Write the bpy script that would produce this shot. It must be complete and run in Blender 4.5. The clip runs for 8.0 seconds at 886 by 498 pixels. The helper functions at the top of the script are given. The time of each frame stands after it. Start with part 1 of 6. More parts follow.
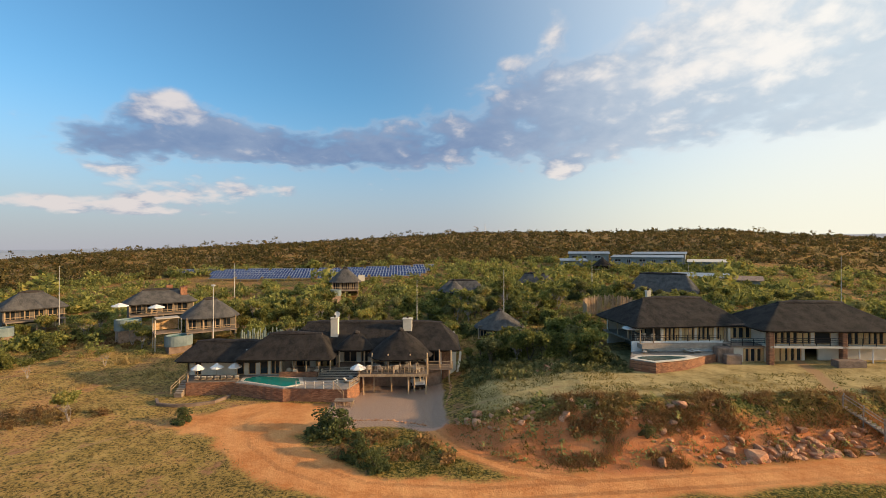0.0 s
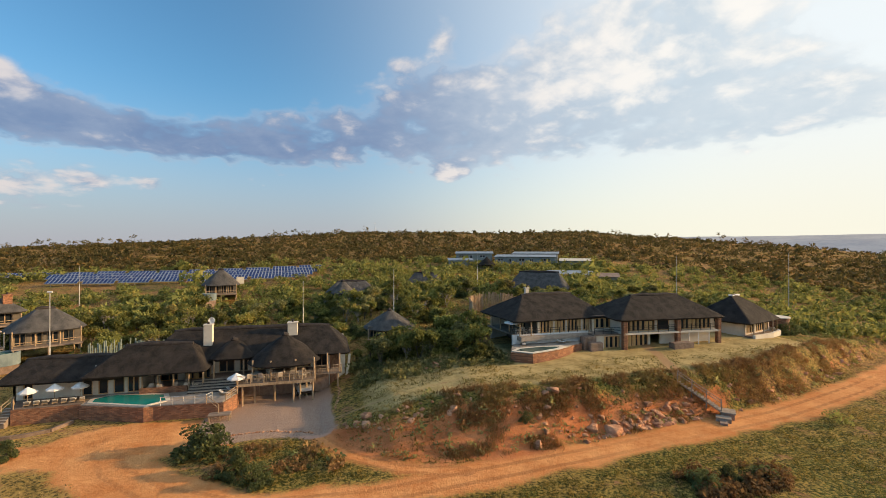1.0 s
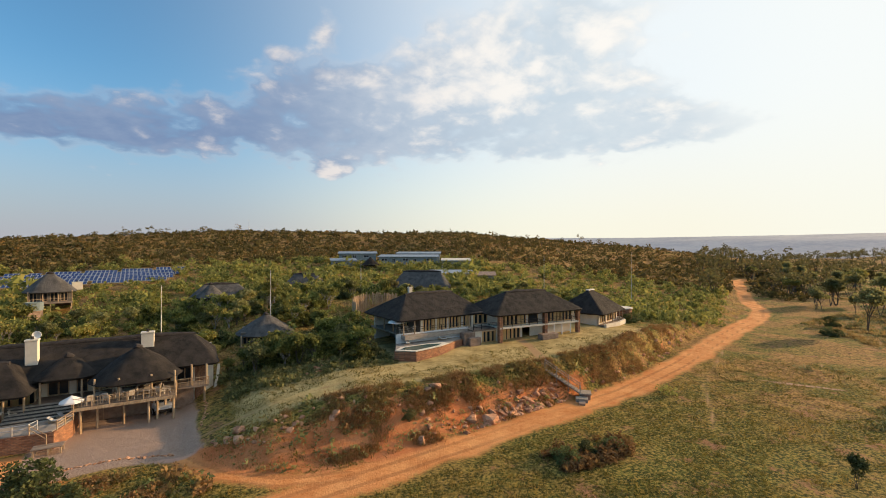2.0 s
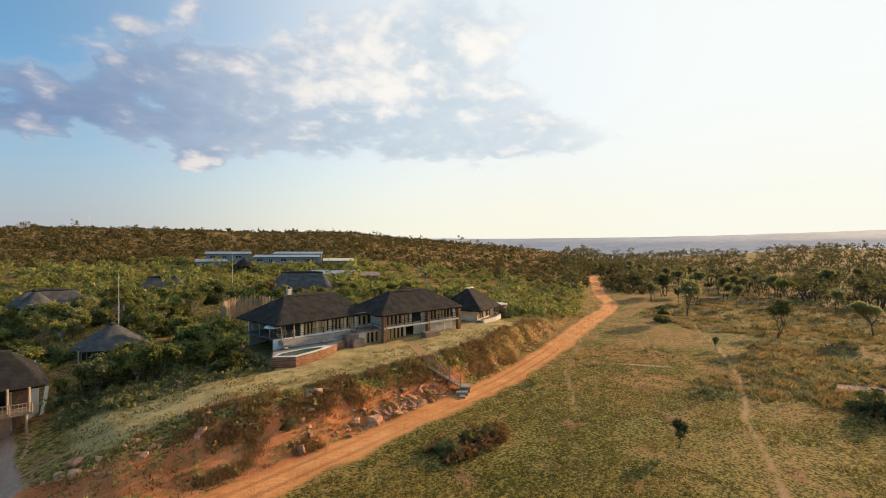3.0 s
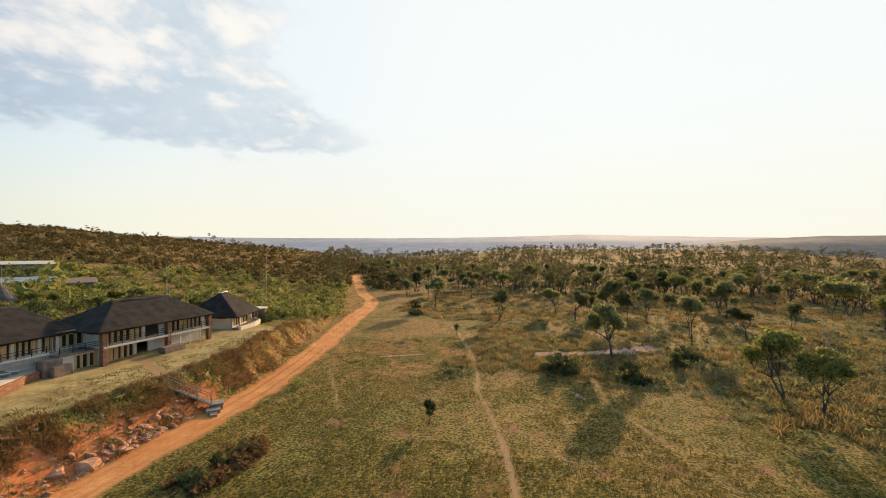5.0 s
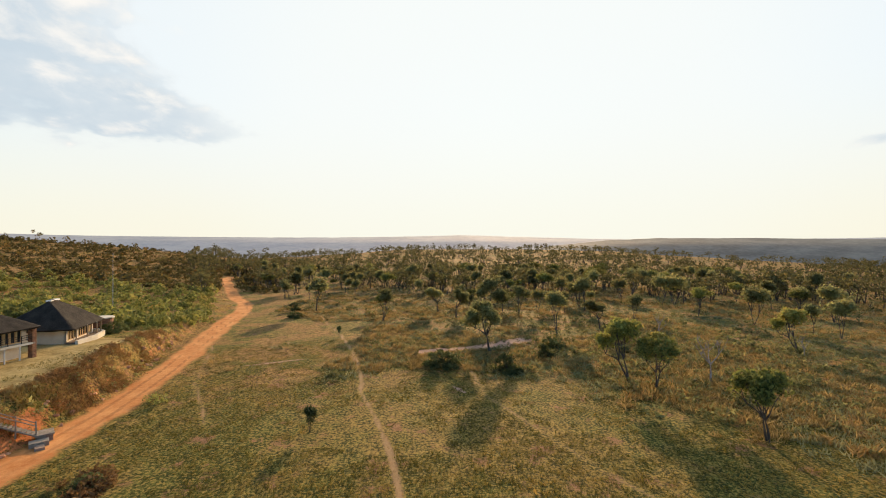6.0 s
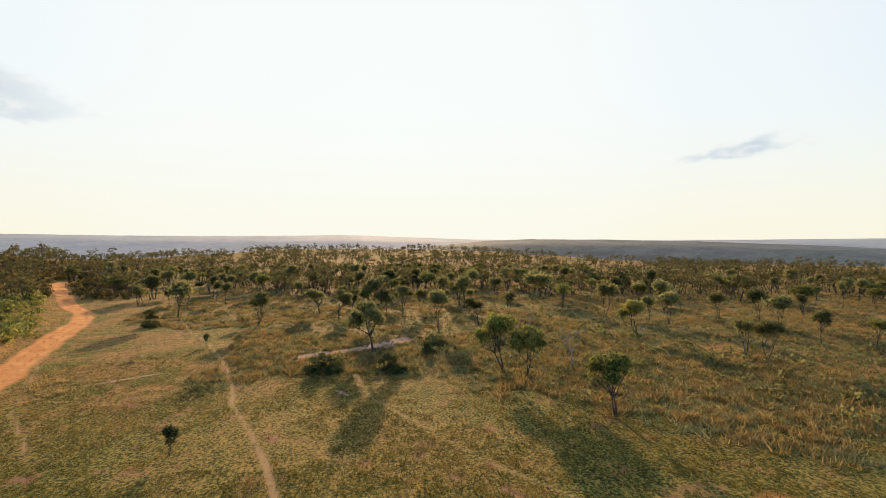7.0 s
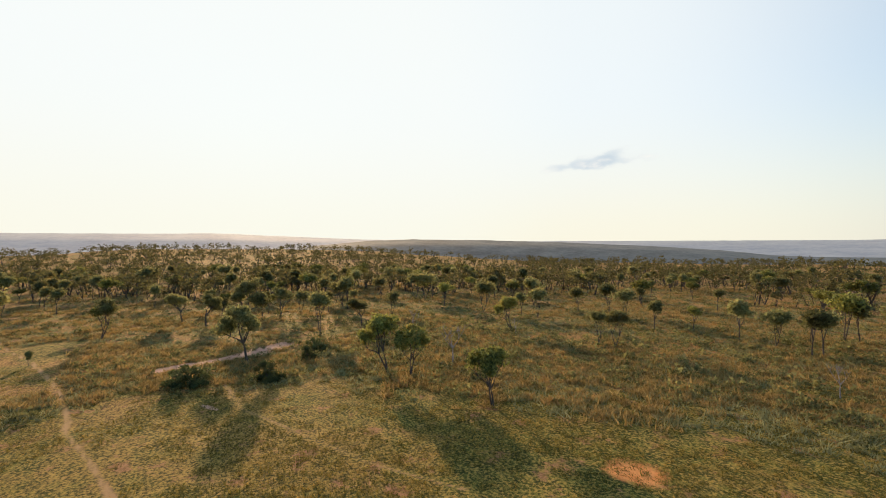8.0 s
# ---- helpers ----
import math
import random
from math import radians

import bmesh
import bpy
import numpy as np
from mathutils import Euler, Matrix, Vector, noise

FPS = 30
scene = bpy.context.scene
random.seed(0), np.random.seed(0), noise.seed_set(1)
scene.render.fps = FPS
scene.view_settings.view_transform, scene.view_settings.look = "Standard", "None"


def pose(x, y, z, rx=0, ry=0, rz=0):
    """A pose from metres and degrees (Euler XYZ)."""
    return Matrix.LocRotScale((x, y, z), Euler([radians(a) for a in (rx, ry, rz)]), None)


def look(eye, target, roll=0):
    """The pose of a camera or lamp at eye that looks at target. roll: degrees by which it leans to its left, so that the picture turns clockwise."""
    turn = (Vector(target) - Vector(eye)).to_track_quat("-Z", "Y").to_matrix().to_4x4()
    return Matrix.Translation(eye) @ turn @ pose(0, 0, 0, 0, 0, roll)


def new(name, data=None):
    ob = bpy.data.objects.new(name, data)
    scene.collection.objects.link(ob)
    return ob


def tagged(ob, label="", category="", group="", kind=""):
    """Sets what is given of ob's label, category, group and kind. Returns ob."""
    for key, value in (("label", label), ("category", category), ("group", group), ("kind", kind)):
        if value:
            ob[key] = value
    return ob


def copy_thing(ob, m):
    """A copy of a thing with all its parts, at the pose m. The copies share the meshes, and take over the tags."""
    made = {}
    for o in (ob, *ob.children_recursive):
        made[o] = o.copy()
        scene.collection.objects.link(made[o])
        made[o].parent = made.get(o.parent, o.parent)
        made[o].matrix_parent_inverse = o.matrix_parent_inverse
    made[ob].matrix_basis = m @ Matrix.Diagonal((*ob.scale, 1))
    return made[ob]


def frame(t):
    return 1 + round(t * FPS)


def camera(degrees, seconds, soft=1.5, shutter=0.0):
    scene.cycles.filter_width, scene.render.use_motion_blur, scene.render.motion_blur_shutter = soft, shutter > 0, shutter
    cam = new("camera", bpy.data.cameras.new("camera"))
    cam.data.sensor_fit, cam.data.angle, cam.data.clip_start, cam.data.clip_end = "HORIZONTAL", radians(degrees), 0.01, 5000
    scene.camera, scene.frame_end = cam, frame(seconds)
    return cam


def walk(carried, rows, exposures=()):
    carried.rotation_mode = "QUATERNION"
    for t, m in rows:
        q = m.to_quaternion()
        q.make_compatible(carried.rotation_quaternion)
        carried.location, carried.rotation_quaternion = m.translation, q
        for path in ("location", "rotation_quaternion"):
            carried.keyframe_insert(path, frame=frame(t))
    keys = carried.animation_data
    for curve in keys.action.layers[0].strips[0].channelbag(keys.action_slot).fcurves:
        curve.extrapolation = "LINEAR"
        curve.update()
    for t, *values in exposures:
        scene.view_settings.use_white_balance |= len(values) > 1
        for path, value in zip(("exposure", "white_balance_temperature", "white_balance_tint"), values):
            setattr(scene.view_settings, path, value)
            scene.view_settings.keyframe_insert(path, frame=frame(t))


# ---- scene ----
# ---------------------------------------------------------------- camera
EYE = 18.0
cam = camera(90.16, 8.0, soft=0.9)
TURN = [(0.0, 0.77), (0.1, 1.55), (0.2, 2.99)] + [(0.5 * k, 7.48 * k) for k in range(1, 17)]
walk(cam, [(t, pose(0, 0, EYE, 90.176, 0, -a)) for t, a in TURN])

# ---------------------------------------------------------------- light
SUN_AZ, SUN_EL = radians(97), radians(14)
SUN_DIR = Vector((math.sin(SUN_AZ) * math.cos(SUN_EL), math.cos(SUN_AZ) * math.cos(SUN_EL), math.sin(SUN_EL)))
sun = new("sun", bpy.data.lights.new("sun", "SUN"))
sun.data.energy, sun.data.angle, sun.data.color = 5.0, radians(1.5), (1.0, 0.66, 0.34)
sun.matrix_world = look((0, 0, 60), Vector((0, 0, 60)) - SUN_DIR)
scene.view_settings.exposure = 0.4


class Nodes:
    """Short ways to wire a node tree."""

    def __init__(self, tree):
        self.t = tree

    def add(self, kind, **kw):
        n = self.t.nodes.new(kind)
        for k, v in kw.items():
            if k == "op":
                n.operation = v
            elif k == "mode":
                n.blend_type = v
        return n

    def put(self, sock, v):
        if isinstance(v, bpy.types.NodeSocket):
            self.t.links.new(v, sock)
        elif v is not None:
            sock.default_value = v

    def math(self, op, a, b=None, c=None, clamp=False):
        n = self.add("ShaderNodeMath", op=op)
        n.use_clamp = clamp
        for s, v in zip(n.inputs, (a, b, c)):
            self.put(s, v)
        return n.outputs[0]

    def vmath(self, op, a, b=None):
        n = self.add("ShaderNodeVectorMath", op=op)
        self.put(n.inputs[0], a)
        self.put(n.inputs[1], b)
        return n.outputs["Value"] if op in ("DOT_PRODUCT", "LENGTH", "DISTANCE") else n.outputs[0]

    def mix(self, f, a, b, mode="MIX"):
        n = self.add("ShaderNodeMix")
        n.data_type, n.blend_type = "RGBA", mode
        self.put(n.inputs[0], f)
        self.put(n.inputs[6], (*a, 1) if isinstance(a, tuple) else a)
        self.put(n.inputs[7], (*b, 1) if isinstance(b, tuple) else b)
        return n.outputs[2]

    def ramp(self, v, lo, hi, a=0.0, b=1.0, smooth=True):
        n = self.add("ShaderNodeMapRange")
        n.interpolation_type = "SMOOTHSTEP" if smooth else "LINEAR"
        for s, x in zip(n.inputs, (v, lo, hi, a, b)):
            self.put(s, x)
        return n.outputs[0]

    def noise(self, vec, scale, detail=4.0, rough=0.55, distort=0.0):
        n = self.add("ShaderNodeTexNoise")
        self.put(n.inputs["Vector"], vec)
        n.inputs["Scale"].default_value, n.inputs["Detail"].default_value = scale, detail
        n.inputs["Roughness"].default_value, n.inputs["Distortion"].default_value = rough, distort
        return n.outputs[0]

    def scaled(self, vec, s):
        n = self.add("ShaderNodeMapping")
        self.put(n.inputs["Vector"], vec)
        n.inputs["Scale"].default_value = s
        return n.outputs[0]


world = bpy.data.worlds.new("evening_sky")
scene.world = world
world.use_nodes = True
world.node_tree.nodes.clear()
w = Nodes(world.node_tree)
sky = w.add("ShaderNodeTexSky")
sky.sky_type, sky.sun_disc = "NISHITA", False
sky.sun_elevation, sky.sun_rotation = SUN_EL, SUN_AZ
sky.air_density, sky.dust_density, sky.ozone_density = 1.0, 0.6, 1.6
way = w.add("ShaderNodeTexCoord").outputs["Generated"]
sep = w.add("ShaderNodeSeparateXYZ")
w.put(sep.inputs[0], way)
dx, dy, dz = sep.outputs
azim = w.math("ARCTAN2", dx, dy)
up = w.math("MAXIMUM", dz, 0.0)
# cloud deck: the view direction carried up to a level sheet
den = w.math("ADD", up, 0.3)
comb = w.add("ShaderNodeCombineXYZ")
w.put(comb.inputs[0], w.math("DIVIDE", dx, den))
w.put(comb.inputs[1], w.math("DIVIDE", dy, den))
deck = comb.outputs[0]
sunward = w.vmath("ADD", deck, (0.1, -0.02, 0.0))
big = w.noise(deck, 2.3, 8.0, 0.58, 0.2)
big_sunward = w.noise(sunward, 2.3, 5.0, 0.55, 0.2)
wisps = w.noise(deck, 8.0, 6.0, 0.56, 0.3)


def blob(a, e, wa, we):
    """A soft round weight about one direction (degrees)."""
    u = w.math("DIVIDE", w.math("SUBTRACT", azim, radians(a)), radians(wa))
    v = w.math("DIVIDE", w.math("SUBTRACT", dz, math.sin(radians(e))), radians(we))
    return w.math("EXPONENT", w.math("MULTIPLY", w.math("ADD", w.math("MULTIPLY", u, u), w.math("MULTIPLY", v, v)), -1.0))


def spread(*rows):
    """The sum of weighted blobs."""
    total = 0.0
    for a, e, wa, we, k in rows:
        total = w.math("ADD", w.math("MULTIPLY", blob(a, e, wa, we), k), total)
    return total


# rounded heads on the heaped cloud
cells = w.add("ShaderNodeTexVoronoi")
cells.feature = "SMOOTH_F1"
w.put(cells.inputs["Vector"], deck)
cells.inputs["Scale"].default_value = 9.0
cells.inputs["Detail"].default_value = 2.0
heads = w.math("SUBTRACT", 0.5, cells.outputs["Distance"])
# a long bank low in the north, heaped white cloud above it to the north-east, rows of small puffs
bank = spread((-37, 11, 5, 2.0, 0.95), (-28, 12.6, 9, 2.6, 1.1), (-16, 12.0, 9, 2.4, 1.1), (-4, 13, 9, 3.2, 1.05), (8, 15.5, 8, 4.2, 1.0), (19, 14.5, 9, 4.2, 0.95), (31, 14.5, 10, 3.5, 0.9), (43, 14, 9, 3.1, 0.9), (54, 13.2, 7, 2.5, 0.85), (61, 13.6, 5, 2.2, 0.75), (67, 13.4, 4, 1.0, 0.5))
puffs = spread((-31.5, 15.0, 3.6, 2.2, 1.2), (-41.4, 4.9, 3, 1.0, 1.0), (-35, 4.3, 10, 0.9, 0.8), (-35.5, 8.2, 3.2, 1.1, 0.9), (-34.5, 5.8, 3.4, 1.2, 1.0), (-28.5, 6.6, 3.4, 1.5, 1.0), (-23.5, 7.0, 2.6, 1.3, 0.9), (-18.5, 7.2, 2.2, 1.0, 0.9), (15.6, 9.8, 2.8, 1.5, 1.0), (14.9, 25.4, 2.2, 1.3, 0.9), (9.6, 22.6, 2.2, 1.2, 0.9), (56.8, 15.6, 3.0, 1.5, 0.6))
heaps = spread((14, 20.5, 6, 3.2, 0.8), (27, 20.5, 9, 4.0, 0.9), (36, 23, 10, 7, 0.95), (48, 26, 10, 7, 0.9), (50, 18, 12, 4.0, 0.7), (18, 28.5, 6, 2.0, 0.6))
rest = spread((140.5, 11.3, 4.0, 1.4, 0.85), (136, 10.3, 5, 0.7, 0.75), (86, 29, 1.5, 1.0, 0.5), (-51, 20, 3, 1.0, 0.8))
cover = w.math("ADD", w.math("ADD", bank, rest), w.math("ADD", puffs, heaps))
body = w.math("ADD", w.math("MULTIPLY", w.math("SUBTRACT", big, 0.5), 2.1), w.math("MULTIPLY", w.math("SUBTRACT", wisps, 0.5), 1.5))
body = w.math("ADD", body, w.math("MULTIPLY", heads, 0.9))
thick = w.math("ADD", body, w.math("SUBTRACT", w.math("MULTIPLY", w.math("MINIMUM", cover, 1.2), 1.5), 0.72))
cloud = w.ramp(thick, -0.32, 0.72)
# light on the clouds: white on the sunny sides and tops, blue-grey beneath
toward = w.vmath("DOT_PRODUCT", way, tuple(SUN_DIR))
near_sun = w.ramp(toward, -0.1, 0.72)
slope = w.math("MULTIPLY", w.math("SUBTRACT", big, big_sunward), 4.0)
crown_light = w.math("SUBTRACT", w.math("ADD", w.math("MULTIPLY", puffs, 1.2), w.math("MULTIPLY", heaps, 0.5)), w.math("MULTIPLY", bank, 0.38))
sunny = w.math("ADD", w.math("ADD", slope, crown_light), w.math("ADD", w.math("MULTIPLY", w.math("SUBTRACT", wisps, 0.5), 3.2), w.math("MULTIPLY", heads, 1.0)))
sunny = w.math("MAXIMUM", w.ramp(sunny, -0.3, 1.15), w.ramp(thick, 0.3, 0.0, 0.0, 0.45))
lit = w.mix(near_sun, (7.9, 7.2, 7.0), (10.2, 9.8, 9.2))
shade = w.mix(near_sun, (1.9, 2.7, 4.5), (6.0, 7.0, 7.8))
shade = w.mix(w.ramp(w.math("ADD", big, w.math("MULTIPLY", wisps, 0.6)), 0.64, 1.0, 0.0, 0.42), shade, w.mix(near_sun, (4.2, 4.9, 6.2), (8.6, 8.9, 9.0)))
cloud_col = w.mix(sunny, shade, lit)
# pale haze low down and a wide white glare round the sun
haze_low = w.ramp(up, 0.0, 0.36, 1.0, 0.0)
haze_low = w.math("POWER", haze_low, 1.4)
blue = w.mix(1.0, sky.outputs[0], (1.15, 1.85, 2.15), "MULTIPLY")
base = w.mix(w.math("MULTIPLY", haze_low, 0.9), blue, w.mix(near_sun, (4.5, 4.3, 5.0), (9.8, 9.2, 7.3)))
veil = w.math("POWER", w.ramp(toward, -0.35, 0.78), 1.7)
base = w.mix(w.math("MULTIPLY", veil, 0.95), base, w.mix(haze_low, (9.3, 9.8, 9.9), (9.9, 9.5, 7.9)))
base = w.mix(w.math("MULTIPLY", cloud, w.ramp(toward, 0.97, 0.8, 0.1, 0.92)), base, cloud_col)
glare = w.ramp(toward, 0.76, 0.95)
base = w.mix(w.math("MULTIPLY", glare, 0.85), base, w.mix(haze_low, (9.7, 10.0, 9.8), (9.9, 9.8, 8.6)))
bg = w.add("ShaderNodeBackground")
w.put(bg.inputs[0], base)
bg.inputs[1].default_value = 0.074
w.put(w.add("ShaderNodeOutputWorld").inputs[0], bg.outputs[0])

# ---------------------------------------------------------------- materials


def material(name):
    m = bpy.data.materials.new(name)
    m.use_nodes = True
    n = Nodes(m.node_tree)
    return m, n, m.node_tree.nodes["Principled BSDF"]


def surface(name, dark, light, scale=3.0, rough=0.85, bump=0.3, fine=None, stretch=(1, 1, 1), metal=0.0, island=0.0, spec=0.3, random_ob=0.0):
    """A two-scale procedural surface in object or world metres."""
    m, n, b = material(name)
    pos = n.add("ShaderNodeNewGeometry").outputs["Position"]
    p = n.scaled(pos, stretch)
    a = n.noise(p, scale, 5.0, 0.6)
    f = n.noise(p, fine or scale * 9, 3.0, 0.6)
    k = n.ramp(n.math("ADD", n.math("MULTIPLY", a, 0.6), n.math("MULTIPLY", f, 0.4)), 0.32, 0.68)
    col = n.mix(k, dark, light)
    if island:
        isl = n.add("ShaderNodeNewGeometry").outputs["Random Per Island"]
        v = n.ramp(isl, 0, 1, 1 - island, 1 + island, False)
        col = tint(n, col, v)
    if random_ob:
        rnd = n.add("ShaderNodeObjectInfo").outputs["Random"]
        col = tint(n, col, n.ramp(rnd, 0, 1, 1 - random_ob, 1 + random_ob, False))
    n.put(b.inputs["Base Color"], col)
    b.inputs["Roughness"].default_value, b.inputs["Metallic"].default_value = rough, metal
    b.inputs["Specular IOR Level"].default_value = spec
    if bump:
        bp = n.add("ShaderNodeBump")
        bp.inputs["Strength"].default_value, bp.inputs["Distance"].default_value = bump, 0.06
        n.put(bp.inputs["Height"], k)
        n.put(b.inputs["Normal"], bp.outputs[0])
    return m


def tint(n, col, v):
    c = n.add("ShaderNodeCombineXYZ")
    for s in c.inputs:
        n.put(s, v)
    return n.mix(1.0, col, c.outputs[0], "MULTIPLY")


def leaves(name, dark, light, autumn, share=0.12, trans=0.25):
    """Foliage: varied leaf by leaf and plant by plant, and partly let through by light."""
    m, n, b = material(name)
    g = n.add("ShaderNodeNewGeometry")
    isl = g.outputs["Random Per Island"]
    patch = n.noise(g.outputs["Position"], 0.16, 3.0, 0.6)
    col = n.mix(n.ramp(n.math("ADD", n.math("MULTIPLY", isl, 0.5), n.math("MULTIPLY", patch, 0.9)), 0.35, 0.95), dark, light)
    turned = n.math("MULTIPLY", n.ramp(patch, 0.5, 0.66), n.ramp(isl, 1 - share * 5, 1.0))
    col = n.mix(turned, col, autumn)
    plant = n.add("ShaderNodeObjectInfo").outputs["Random"]
    col = tint(n, col, n.ramp(plant, 0.0, 1.0, 0.62, 1.3, False))
    col = n.mix(n.ramp(plant, 0.7, 1.0, 0.0, 0.3), col, light)
    n.put(b.inputs["Base Color"], col)
    b.inputs["Roughness"].default_value = 0.7
    b.inputs["Specular IOR Level"].default_value = 0.2
    tr = n.add("ShaderNodeBsdfTranslucent")
    n.put(tr.inputs[0], col)
    mixn = n.add("ShaderNodeMixShader")
    mixn.inputs[0].default_value = trans
    n.put(mixn.inputs[1], b.outputs[0])
    n.put(mixn.inputs[2], tr.outputs[0])
    n.put(m.node_tree.nodes["Material Output"].inputs[0], mixn.outputs[0])
    return m


THATCH = surface("thatch", (0.007, 0.0066, 0.0062), (0.044, 0.036, 0.03), 0.9, 0.95, 0.9, 14.0, (1, 1, 0.22))
THATCH_OLD = surface("weathered_thatch", (0.045, 0.044, 0.043), (0.125, 0.118, 0.11), 1.0, 0.95, 0.7, 16.0, (1, 1, 0.35))
RIDGE = surface("ridge_cap", (0.02, 0.017, 0.016), (0.06, 0.05, 0.045), 2.0, 0.9, 0.5)
PLASTER = surface("plaster", (0.58, 0.52, 0.42), (0.72, 0.66, 0.55), 0.8, 0.9, 0.15, 20)
GREY_PLASTER = surface("grey_plaster", (0.36, 0.39, 0.38), (0.5, 0.53, 0.5), 0.7, 0.9, 0.15, 20)
BRICK = surface("brick", (0.2, 0.075, 0.038), (0.42, 0.17, 0.085), 2.2, 0.9, 0.4, 14, random_ob=0.35)
MORTAR = surface("mortar", (0.2, 0.13, 0.09), (0.32, 0.23, 0.17), 3, 0.95, 0.3)
STONE = surface("stone", (0.17, 0.12, 0.09), (0.38, 0.27, 0.2), 1.6, 0.9, 0.5, 12, random_ob=0.3)
ROCK = surface("boulder_rock", (0.32, 0.13, 0.065), (0.62, 0.35, 0.2), 1.0, 0.92, 0.7, 9, random_ob=0.3)
TIMBER = surface("pole_timber", (0.27, 0.18, 0.1), (0.52, 0.38, 0.24), 2.5, 0.8, 0.3, 20, (1, 1, 0.15))
WOOD_WARM = surface("warm_wood", (0.42, 0.24, 0.1), (0.66, 0.43, 0.21), 2.0, 0.65, 0.2, 20, (1, 1, 0.2))
DECKING = surface("decking", (0.16, 0.12, 0.09), (0.32, 0.25, 0.19), 1.5, 0.85, 0.3, 18, (0.4, 3, 1))
DARK = surface("dark_room", (0.012, 0.01, 0.009), (0.03, 0.025, 0.02), 1.0, 0.9, 0.0)
CANVAS = surface("white_canvas", (0.68, 0.67, 0.64), (0.8, 0.79, 0.76), 1.0, 0.85, 0.05)
METAL = surface("roof_sheet", (0.15, 0.19, 0.23), (0.27, 0.32, 0.36), 0.5, 0.45, 0.1, 8, metal=0.3)
STEEL = surface("galvanised_pole", (0.4, 0.4, 0.4), (0.55, 0.55, 0.54), 2.0, 0.5, 0.1, metal=0.5)
BARK = surface("bark", (0.05, 0.042, 0.034), (0.15, 0.125, 0.1), 4.0, 0.95, 0.5, 30, (1, 1, 0.3))
DEADWOOD = surface("dead_wood", (0.2, 0.17, 0.15), (0.4, 0.36, 0.33), 4.0, 0.9, 0.4, 30)
PAVING = surface("paving", (0.26, 0.22, 0.18), (0.4, 0.35, 0.29), 1.4, 0.9, 0.2, 12)
LEAF = leaves("bush_leaves", (0.07, 0.09, 0.028), (0.31, 0.305, 0.08), (0.42, 0.29, 0.08), 0.12, 0.45)
LEAF_DARK = leaves("dark_leaves", (0.06, 0.075, 0.032), (0.17, 0.19, 0.065), (0.16, 0.13, 0.045), 0.08, 0.38)
LEAF_TREE = leaves("tree_leaves", (0.11, 0.12, 0.05), (0.32, 0.31, 0.125), (0.42, 0.29, 0.1), 0.1, 0.58)
LEAF_FAR = leaves("far_leaves", (0.06, 0.055, 0.02), (0.19, 0.155, 0.05), (0.3, 0.16, 0.05), 0.17, 0.45)
DRY = leaves("dry_grass", (0.2, 0.14, 0.05), (0.46, 0.33, 0.13), (0.4, 0.22, 0.08), 0.15, 0.5)
LEAF_WOOD = leaves("woodland_leaves", (0.08, 0.083, 0.036), (0.22, 0.205, 0.082), (0.3, 0.2, 0.07), 0.1, 0.5)
RUST = leaves("rusty_scrub", (0.13, 0.07, 0.028), (0.33, 0.19, 0.075), (0.2, 0.17, 0.055), 0.25, 0.4)
GREENGRASS = leaves("green_grass", (0.06, 0.065, 0.014), (0.235, 0.18, 0.04), (0.42, 0.27, 0.07), 0.18, 0.5)


def glass_material():
    m, n, b = material("window_glass")
    b.inputs["Base Color"].default_value = (0.02, 0.025, 0.03, 1)
    b.inputs["Roughness"].default_value = 0.06
    b.inputs["Specular IOR Level"].default_value = 0.3
    return m


def water_material():
    m, n, b = material("pool_water")
    pos = n.add("ShaderNodeNewGeometry").outputs["Position"]
    k = n.noise(pos, 0.6, 3, 0.5)
    n.put(b.inputs["Base Color"], n.mix(k, (0.01, 0.16, 0.14), (0.02, 0.3, 0.26)))
    b.inputs["Roughness"].default_value = 0.08
    bp = n.add("ShaderNodeBump")
    bp.inputs["Strength"].default_value, bp.inputs["Distance"].default_value = 0.12, 0.03
    n.put(bp.inputs["Height"], n.noise(pos, 3.0, 3, 0.5))
    n.put(b.inputs["Normal"], bp.outputs[0])
    return m


def panel_material():
    m, n, b = material("solar_cell")
    pos = n.add("ShaderNodeNewGeometry").outputs["Position"]
    n.put(b.inputs["Base Color"], n.mix(n.noise(pos, 0.4, 2), (0.015, 0.03, 0.11), (0.04, 0.075, 0.2)))
    b.inputs["Roughness"].default_value = 0.25
    return m


GLASS, WATER, CELL = glass_material(), water_material(), panel_material()

# ---------------------------------------------------------------- builders


def part(name, bm, mat, parent=None, label="", m=None, smooth=False):
    """Links a bmesh as one mesh object, under a thing where one is given."""
    me = bpy.data.meshes.new(name)
    bm.to_mesh(me)
    bm.free()
    me.materials.append(mat)
    if smooth:
        me.polygons.foreach_set("use_smooth", [True] * len(me.polygons))
        me.set_sharp_from_angle(angle=radians(32))
    ob = new(name, me)
    ob.parent = parent
    if m is not None:
        ob.matrix_basis = m
    if label:
        ob["label"] = label
    return ob


def same(name, ob, parent, m):
    """Another object on the mesh of ob."""
    o = new(name, ob.data)
    o.parent, o.matrix_basis = parent, m
    return o


def thing(name, label, category, m=None, group="", kind=""):
    e = tagged(new(name), label, category, group, kind)
    if m is not None:
        e.matrix_basis = m
    return e


